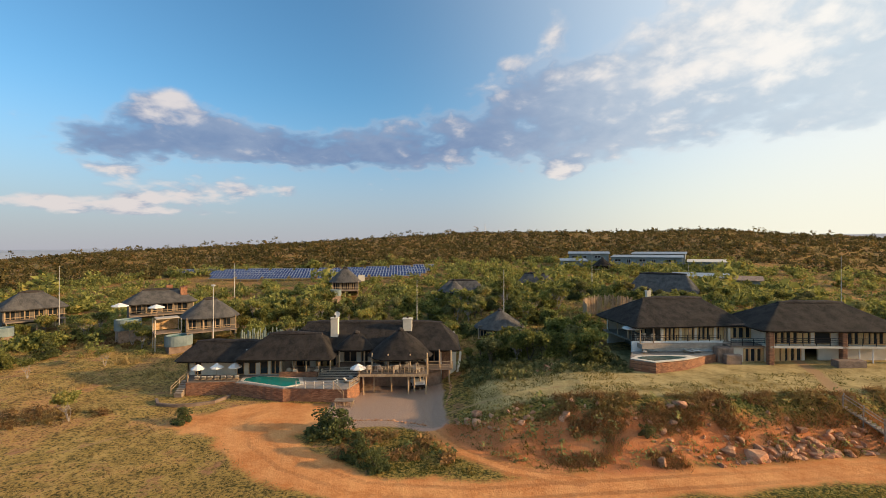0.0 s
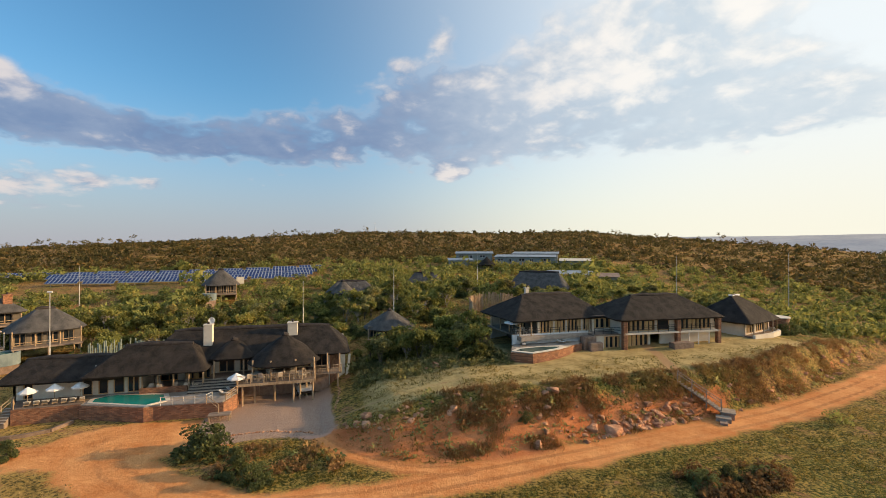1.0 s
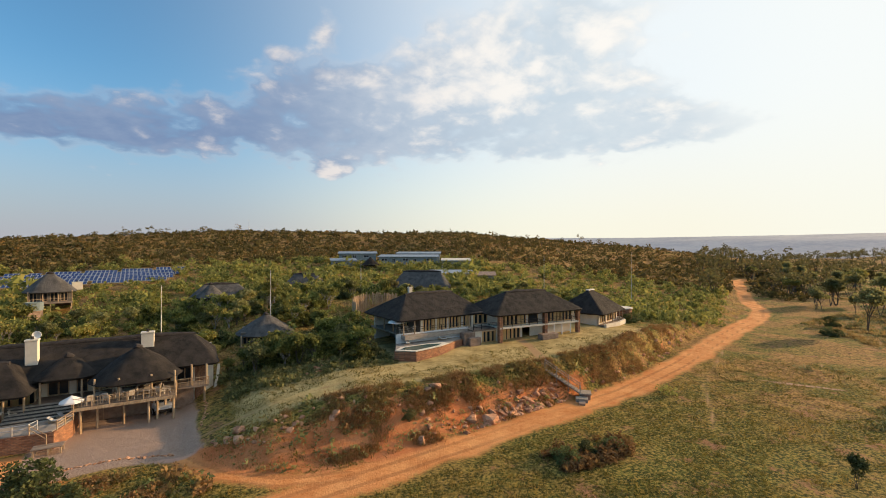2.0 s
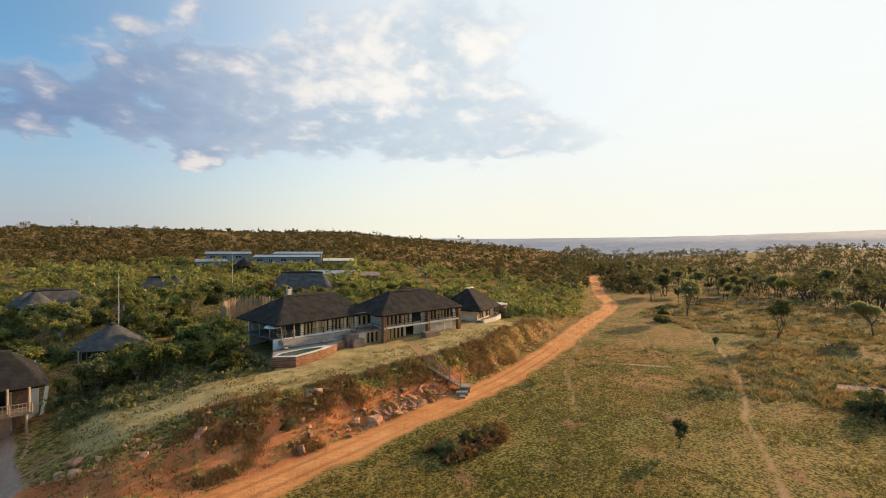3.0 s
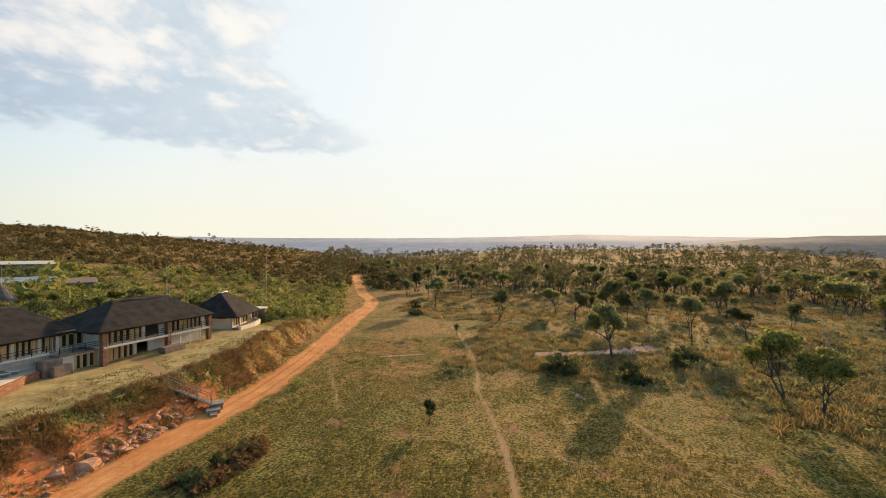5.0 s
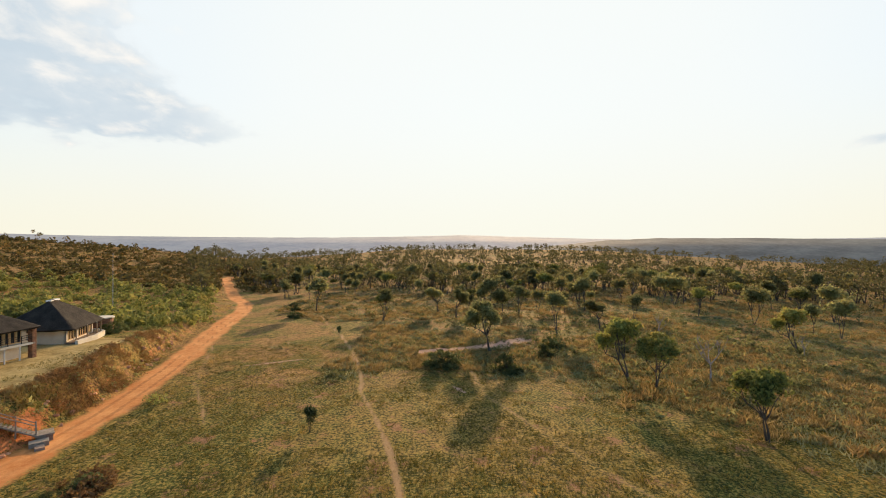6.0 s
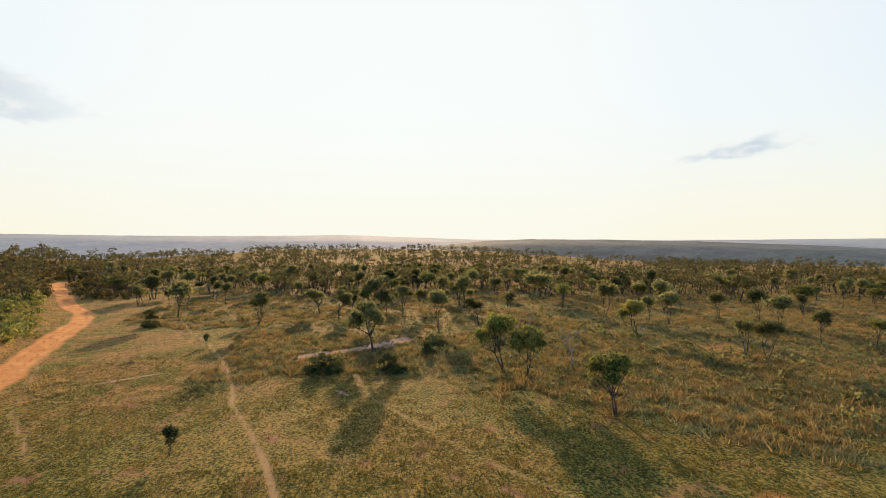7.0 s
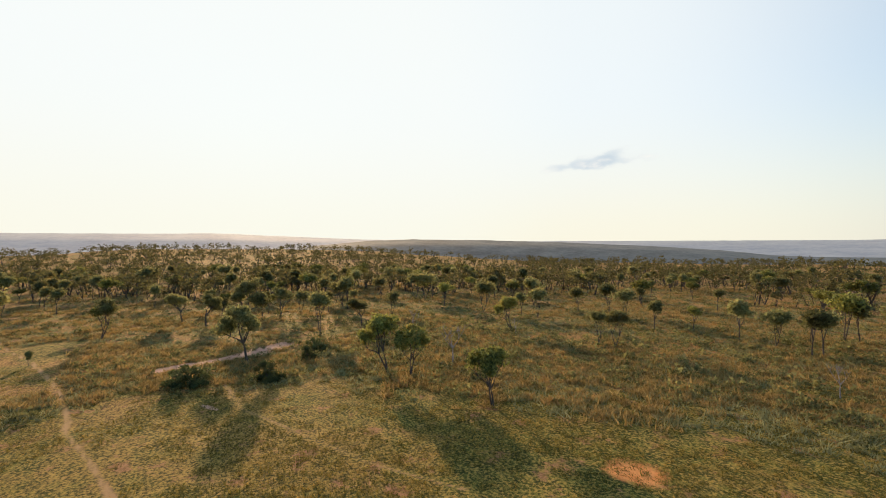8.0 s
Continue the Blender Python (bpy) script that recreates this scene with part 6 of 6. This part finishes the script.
def savanna():
    used = set()
    G = "trees on the savanna"
    big = [make_tree("savanna_tree", s, "broad dark green savanna tree with a forked trunk", "tree", G, LEAF_TREE, high=7.0, spread_=1.05, leaf_n=5600, low=0.25, clump=0.115, leaf=0.16, trunk_r=0.2) for s in (11, 12, 13)]
    slim = [make_tree("savanna_tree", s, "slim upright tree with a thin open crown", "tree", G, LEAF_TREE, high=6.8, spread_=0.5, leaf_n=3000, low=0.25, clump=0.1, leaf=0.15, trunk_r=0.14, stems=2) for s in (21, 22, 23)]
    light = [make_tree("savanna_tree", s, "light green savanna tree with several stems", "tree", G, LEAF, high=6.2, spread_=0.6, leaf_n=4200, low=0.22, clump=0.105, leaf=0.16, trunk_r=0.17, stems=2) for s in (31, 32)]
    dead = [make_tree("dead_tree", s, "bare grey dead tree with thin branches", "tree", "dead trees", LEAF, DEADWOOD, high=4.5, spread_=1.0, leaf_n=0, leaf=0.1, trunk_r=0.1, bare=True) for s in (41, 42)]
    bush = [make_bush("dark_bush", s, "round dark green bush on the grass", "dark bushes", LEAF_DARK, high=1.9, wide=1.7, leaf_n=3600, leaf=0.095) for s in (51, 52)]
    sapling = make_tree("sapling", 81, "thin upright young tree in the grass", "tree", "saplings", LEAF_DARK, high=2.6, spread_=0.3, leaf_n=1500, leaf=0.1, trunk_r=0.05, stems=3, low=0.12, clump=0.11)
    for proto, x, y, turn, k in ((big[0], 77.6, -7.9, 20, 1.3), (big[1], 99.6, -34.9, 70, 0.95), (slim[0], 111, 15.7, 0, 1.25), (light[0], 60.9, -25.3, 40, 1.4), (light[1], 57.2, -27.2, 130, 1.2), (light[1], 41.4, -30.2, 10, 0.95), (slim[1], 58.3, -67.4, 0, 1.0), (slim[2], 55.5, -68.5, 90, 1.05), (dead[0], 22.8, -68.7, 0, 1.0), (dead[1], 88, -42, 0, 1.3), (dead[0], 74, -60, 50, 0.9), (dead[1], 60, -36, 120, 1.2), (slim[0], 95, -24, 60, 1.1), (light[0], 78, -62, 20, 0.9), (big[2], 118, -3, 0, 1.1), (big[0], 110, -10, 200, 1.2), (big[1], 128, 2, 100, 1.1), (slim[2], 121, -20, 40, 1.2), (bush[0], 68.2, 0.2, 0, 1.65), (bush[1], 65.1, -9.4, 0, 1.4), (sapling, 43.8, 13.4, 100, 1.0), (sapling, 92, 22, 40, 0.9), (bush[1], 75, -17, 60, 0.8), (bush[0], 82, -20, 30, 0.8)):
        stand(proto, x, y, turn, k, used)
    mid = [make_tree("savanna_tree", 100 + s, "upright olive green savanna tree with an open crown", "tree", G, (LEAF_TREE, LEAF_TREE, LEAF)[s % 3], high=7.2, spread_=(0.4, 0.55, 0.72)[s % 3], leaf_n=1150, leaf=0.25, trunk_r=0.15, stems=1 + s % 2, low=0.22, clump=0.155, coarse=True) for s in range(7)]
    rng = np.random.default_rng(77)
    n = 0
    while n < 270:
        az, r = math.radians(rng.uniform(63, 172)), math.sqrt(rng.uniform(92**2, 290**2))
        x, y = r * math.sin(az), r * math.cos(az)
        if float(line_distance(np.array(x), np.array(y), ROAD)) < 9 or (math.degrees(az) < 82 and r < 135) or (math.degrees(az) < 118 and r < 122) or (math.degrees(az) > 125 and rng.random() < 0.45):
            continue
        proto = mid[int(rng.integers(0, 7))]
        stand(proto, x, y, rng.uniform(0, 360), rng.uniform(0.75, 1.25), used)
        n += 1
    pale = make_bush("pale_bush", 91, "pale grey green bush on the red bank", "pale bushes", LEAF_TREE, high=1.6, wide=1.3, leaf_n=1800, leaf=0.09)
    # garden shrubs and mounds by the tracks
    for proto, x, y, turn, k in ((bush[0], -10.2, 43.4, 0, 0.92), (bush[1], -26.6, 46.6, 40, 0.55), (bush[1], -7.0, 38.6, 10, 0.7), (bush[0], 28.0, 27.4, 0, 0.45), (bush[1], 30.6, 27.6, 70, 0.4), (bush[0], 33.6, 27.0, 0, 0.36), (bush[1], -5.0, 36.6, 90, 0.6), (pale, 18.6, 38.9, 0, 0.75), (pale, 12.5, 39.4, 50, 0.4), (bush[1], 73, 56, 0, 0.6), (bush[0], 76, 57, 0, 0.75), (bush[1], 78, 60, 0, 0.8), (bush[0], 96, 60, 40, 0.6), (bush[1], 130, 44, 0, 0.9), (bush[0], 118, 40, 0, 0.7)):
        stand(proto, x, y, turn, k, used)


savanna()


def hillside():
    used = set()
    G = "bushes round the lodge and villas"
    protos = [make_tree("hillside_bush", 60 + s, "leafy green bush tree on the rocky slope", "bush", G, (LEAF, LEAF_TREE, LEAF)[s], coarse=True, high=3.4, spread_=0.8, leaf_n=1900, leaf=0.14, trunk_r=0.1, stems=3, low=0.12, clump=0.12) for s in range(3)] + [make_bush("hillside_bush", 65 + s, "rounded green bush on the rocky slope", G, (LEAF_DARK, LEAF)[s], coarse=True, high=2.3, wide=1.7, leaf_n=2100, leaf=0.13) for s in range(2)]
    grey = [make_tree("twiggy_bush", 70 + s, "half bare twiggy grey bush", "bush", G, LEAF, DEADWOOD, high=3.2, spread_=1.0, leaf_n=420, leaf=0.13, trunk_r=0.09, stems=4) for s in range(2)]
    rng = np.random.default_rng(5)
    n = 0
    while n < 295:
        az, r = math.radians(rng.uniform(-50, 50)), math.sqrt(rng.uniform(60**2, 112**2))
        x, y = r * math.sin(az), r * math.cos(az)
        if bool(in_clear(np.array(x), np.array(y))) or (x < -20 and r < np.interp(math.degrees(az), (-50, -36, -26, -18), (104, 92, 82, 77)) and rng.random() < 0.95):
            continue
        proto = grey[int(rng.integers(0, 2))] if rng.random() < 0.17 else protos[int(rng.integers(0, 5))]
        stand(proto, x, y, rng.uniform(0, 360), rng.uniform(0.7, 1.3), used)
        n += 1

    for x, y, k, c in ((18, 66.3, 1.15, 0), (19.4, 62.8, 1.1, 1), (20.6, 60.9, 1.05, 2), (20.4, 58.0, 1.1, 0), (21.3, 55.8, 0.8, 3), (16.6, 60.4, 1.0, 4), (19.2, 54.8, 0.8, 4), (14.6, 63, 0.9, 1), (17.6, 57.2, 0.85, 2), (12.0, 60.6, 0.7, 4), (9.4, 61.5, 0.6, 3), (6.4, 63.2, 0.8, 0)):
        stand(protos[c], x, y, 97 * x, k, used)


hillside()
WESTPATCH = lambda x, y: (np.hypot((x + 43.4) / 5.5, (y - 47.8) / 2.6) < 1 + hash_noise(x, y, 1.5, 77)) | (np.hypot((x + 62) / 14, (y - 80) / 7) < 0.7 + 1.4 * hash_noise(x, y, 5, 78))
shrub_field("field_scrub", 9000, 50, 118, -48, -24, 0.26, 30, 0.3, RUST, "rusty brown scrub in the dry field", 21, WESTPATCH)

OPEN = lambda x, y: ~in_clear(x, y) & (hash_noise(x, y, 26, 4) + 0.5 * hash_noise(x, y, 9, 5) > -0.32)
shrub_field("slope_bushes", 3000, 100, 205, -60, 62, 1.3, 110, 0.24, LEAF, "green and yellowing bushes over the slope", 1, OPEN)
shrub_field("yard_bushes", 320, 166, 181, 15, 37, 1.3, 110, 0.24, LEAF, "bushes before the service buildings", 18, lambda x, y: np.hypot(x, y) > 0)
shrub_field("lower_yard_bushes", 110, 136, 142, 28, 38, 1.2, 110, 0.24, LEAF, "bushes before the lower service buildings", 19, lambda x, y: np.hypot(x, y) > 0)
shrub_field("low_bushes", 1300, 60, 120, -60, 58, 0.65, 90, 0.2, LEAF, "low bushes between the villas", 8, lambda x, y: ~in_clear(x, y) & ((x > -20) | (np.hypot(x, y) > np.interp(np.degrees(np.arctan2(x, y)), (-50, -36, -26, -18), (98, 88, 80, 77)))))
shrub_field("far_bushes", 15500, 195, 430, -60, 70, 1.0, 27, 0.42, LEAF_FAR, "scattered bushes over the far slope", 2, lambda x, y: ~in_clear(x, y) & (hash_noise(x, y, 26, 4) + 0.5 * hash_noise(x, y, 9, 5) > -0.42))


def woodland(name, n, r0, r1, a0, a1, mat, label, seed, keep, high=7.0):
    """Many far trees in one stretch: a forked stem and a lobed crown each."""
    rng = np.random.default_rng(seed)
    x, y = scatter(n, r0, r1, a0, a1, rng, 0.4)
    ok = keep(x, y)
    x, y = x[ok], y[ok]
    n = len(x)
    h = high * np.exp(rng.normal(0, 0.25, n))
    foot = np.stack([x, y, ground(x, y) - 0.1], -1)
    lobes = 6
    d = unit(n * lobes, rng) * np.array([0.27, 0.27, 0.2]) + np.array([0, 0, 0.66])
    H = np.repeat(h, lobes)[:, None]
    C = np.repeat(foot, lobes, 0) + d * H
    P = clump_points(C, np.repeat(h, lobes) * rng.uniform(0.1, 0.2, n * lobes), 13, rng, 0.9)
    crowns = leaf_tris(P, np.repeat(h, lobes * 13) * 0.05 * rng.uniform(0.6, 1.4, len(P)), rng)
    # stems: three slivers from the foot to lobes of the crown
    f = np.repeat(foot, 3, 0)
    a = rng.uniform(0, 2 * np.pi, n * 3)
    side = np.stack([np.cos(a), np.sin(a), np.zeros_like(a)], -1) * np.repeat(h, 3)[:, None] * 0.024
    stems = np.stack([f - side, f + side, C.reshape(n, lobes, 3)[:, :3].reshape(-1, 3)], 1)
    tagged(quads_object(name, crowns, mat), label, "trees", kind="stuff")
    tagged(quads_object(name + "_stems", stems, BARK), "thin stems of the distant trees", "trees", kind="stuff")


woodland("far_savanna_trees", 5200, 175, 720, 60, 180, LEAF_WOOD, "distant trees over the savanna", 3, lambda x, y: (line_distance(x, y, ROAD) > 8) & (hash_noise(x, y, 60, 71) + 0.6 * hash_noise(x, y, 22, 72) + np.where(np.degrees(np.arctan2(x, y)) < 112, 0.25, 0.0) > -0.05))
woodland("crest_trees", 260, 300, 395, -45, 62, LEAF_FAR, "low trees along the crest of the hill", 4, lambda x, y: hash_noise(x, y, 40, 73) > -0.1, 4.6)
shrub_field("grassland_shrubs", 2400, 54, 120, 106, 178, 0.48, 33, 0.3, LEAF_TREE, "small green shrubs among the dry grass", 16, lambda x, y: hash_noise(x, y, 9, 63) > -0.15)
shrub_field("savanna_shrubs", 12500, 60, 300, 64, 180, 0.44, 27, 0.34, LEAF_TREE, "low grey green shrubs in the grass", 6, lambda x, y: (np.hypot(x, y) > 62) & (line_distance(x, y, PATHS[0]) > 3) & (np.degrees(np.arctan2(x, y)) + 14 * hash_noise(x, y, 14, 61) > 74))
BANKTOP = lambda x, y: (hash_noise(x, y, 2.2, 44) + 0.6 * hash_noise(x, y, 0.9, 45) > -0.05) & (x > 12) & (x < 90) & (np.abs((y - np.interp(x, TOE_X, TOE_Y)) / np.interp(x, (0, 10, 40, 85), (3.5, 7.5, 4.0, 3.0)) - np.where(x > 43, 0.7, 0.8)) < np.where(x > 43, 0.55, 0.36)) & (np.abs(x - 40.5) > 2)
shrub_field("bank_scrub", 46000, 38, 100, 12, 62, 0.24, 30, 0.3, RUST, "rusty dry scrub along the bank", 12, BANKTOP)
BANK = lambda x, y: (x > 2) & (x < 90) & (np.abs((y - np.interp(x, TOE_X, TOE_Y)) / np.interp(x, (0, 10, 40, 85), (3.5, 7.5, 4.0, 3.0)) - 0.55) < 0.55)
shrub_field("bank_tufts", 5200, 36, 100, 2, 62, 0.24, 24, 0.42, LEAF_TREE, "small green plants on the bank", 13, BANK)
MOUND = lambda x, y: (hash_noise(x, y, 2.4, 41) + 0.7 * hash_noise(x, y, 1.0, 42) > 0.02) & (np.hypot((x + 4.5) / 6.5, (y - 39.6) / 4.2) < 1) & (line_distance(x, y, ROAD) > 2.4) & (line_distance(x, y, SPUR) > 1.3)
shrub_field("mound_scrub", 6500, 33, 48, -24, 6, 0.22, 30, 0.42, RUST, "rusty dry scrub on the mound", 14, MOUND)
shrub_field("mound_plants", 1500, 33, 48, -24, 6, 0.2, 30, 0.4, LEAF_DARK, "dark green plants on the mound", 15, MOUND)
SIDE = lambda x, y: (hash_noise(x, y, 2.0, 43) > -0.1) & (np.hypot((x - 30.5) / 5.5, (y - 27.4) / 2.2) < 1)
shrub_field("roadside_scrub", 5000, 36, 52, 35, 55, 0.26, 30, 0.42, RUST, "dry brown scrub beside the road", 16, SIDE)
GARDEN = lambda x, y: (x > 3.4) & (x < 23) & (y > 53.3 - 0.1 * x) & (y < 66)
shrub_field("garden_shrubs", 1700, 52, 70, 2, 25, 0.32, 40, 0.36, LEAF_TREE, "low green shrubs below the round villa", 17, GARDEN)


GREYGRASS = leaves("grey_grass", (0.1, 0.11, 0.055), (0.26, 0.26, 0.13), (0.3, 0.24, 0.1), 0.12, 0.45)


def grasses():
    rng = np.random.default_rng(9)

    def away(x, y, d=2.6):
        ok = (line_distance(x, y, ROAD) > d) & (line_distance(x, y, SPUR) > 1.3)
        for p in PATHS:
            ok &= line_distance(x, y, p) > (0.8 if p is PATHS[2] else 0.45)
        ok &= ~((x > -36) & (x < 3.5) & (y > 44) & (y < 70))
        ok &= (np.hypot((x + 17.5) / 9.5, (y - 47.5) / 4.6) > 1.08)
        ok &= ~((x > 21) & (x < 80) & (y > 50) & (y < 68))
        ok &= line_distance(x, y, [(78, 4), (82, -6.6), (88, -15.5)]) > 1.6
        return ok

    x, y = scatter(125000, 28, 92, -60, 178, rng, 0.4)
    ok = away(x, y) & (hash_noise(x, y, 7, 21) + 0.7 * hash_noise(x, y, 1.6, 22) > -0.16)
    west = ok & (x < -9 + 3 * hash_noise(x, y, 5, 51))
    ok &= ~west
    tuft_field("short_grass", x[ok], y[ok], 0.13, 5, GREENGRASS, "short green and yellow grass", 31, 1.1, 0.24)
    tuft_field("dry_short_grass", x[west][::2], y[west][::2], 0.11, 6, DRY, "short golden dry grass west of the yard", 35, 0.9, 0.2)

    def clusters(n, r0, r1, a0, a1, per, wide):
        cx, cy = scatter(n, r0, r1, a0, a1, rng)
        m = np.exp(rng.normal(0, 0.4, n))
        k = np.repeat(np.arange(n), per)
        return cx[k] + rng.normal(0, wide, n * per) * m[k], cy[k] + rng.normal(0, wide, n * per) * m[k]

    x, y = clusters(9600, 50, 235, 64, 178, 9, 0.55)
    az = np.degrees(np.arctan2(x, y))
    wild = away(x, y) & ((np.hypot(x, y) > 66) | (az > 112))
    ok = wild & (hash_noise(x, y, 16, 23) + 0.8 * hash_noise(x, y, 5, 24) > -0.12) & (az + 14 * hash_noise(x, y, 14, 61) > 74)
    tuft_field("dry_savanna_grass", x[ok], y[ok], 0.44, 7, DRY, "tall golden dry grass on the savanna", 32, 0.5, 0.13)
    x, y = clusters(7000, 50, 220, 64, 178, 9, 0.6)
    az = np.degrees(np.arctan2(x, y))
    ok = away(x, y) & ((np.hypot(x, y) > 62) | (az > 108)) & (hash_noise(x, y, 14, 27) > -0.2) & (az + 14 * hash_noise(x, y, 14, 61) > 74)
    tuft_field("grey_green_grass", x[ok], y[ok], 0.38, 5, GREYGRASS, "grey green tussock grass on the savanna", 34, 0.4)
    x, y = scatter(105000, 37, 100, 10, 62, rng)
    ok = BANKTOP(x, y) | (BANK(x, y) & (hash_noise(x, y, 1.6, 81) > 0.22) & (x > 4))
    tuft_field("bank_grass", x[ok], y[ok], 0.27, 7, RUST, "rusty grass along the bank", 36, 0.6, 0.09)
    x, y = clusters(5200, 70, 330, -60, 64, 8, 0.7)
    ok = away(x, y) & ~in_clear(x, y) & (hash_noise(x, y, 20, 25) + 0.7 * hash_noise(x, y, 6, 26) > -0.1)
    tuft_field("dry_slope_grass", x[ok], y[ok], 0.42, 7, DRY, "golden dry grass on the slope", 33, 0.55, 0.11)


grasses()
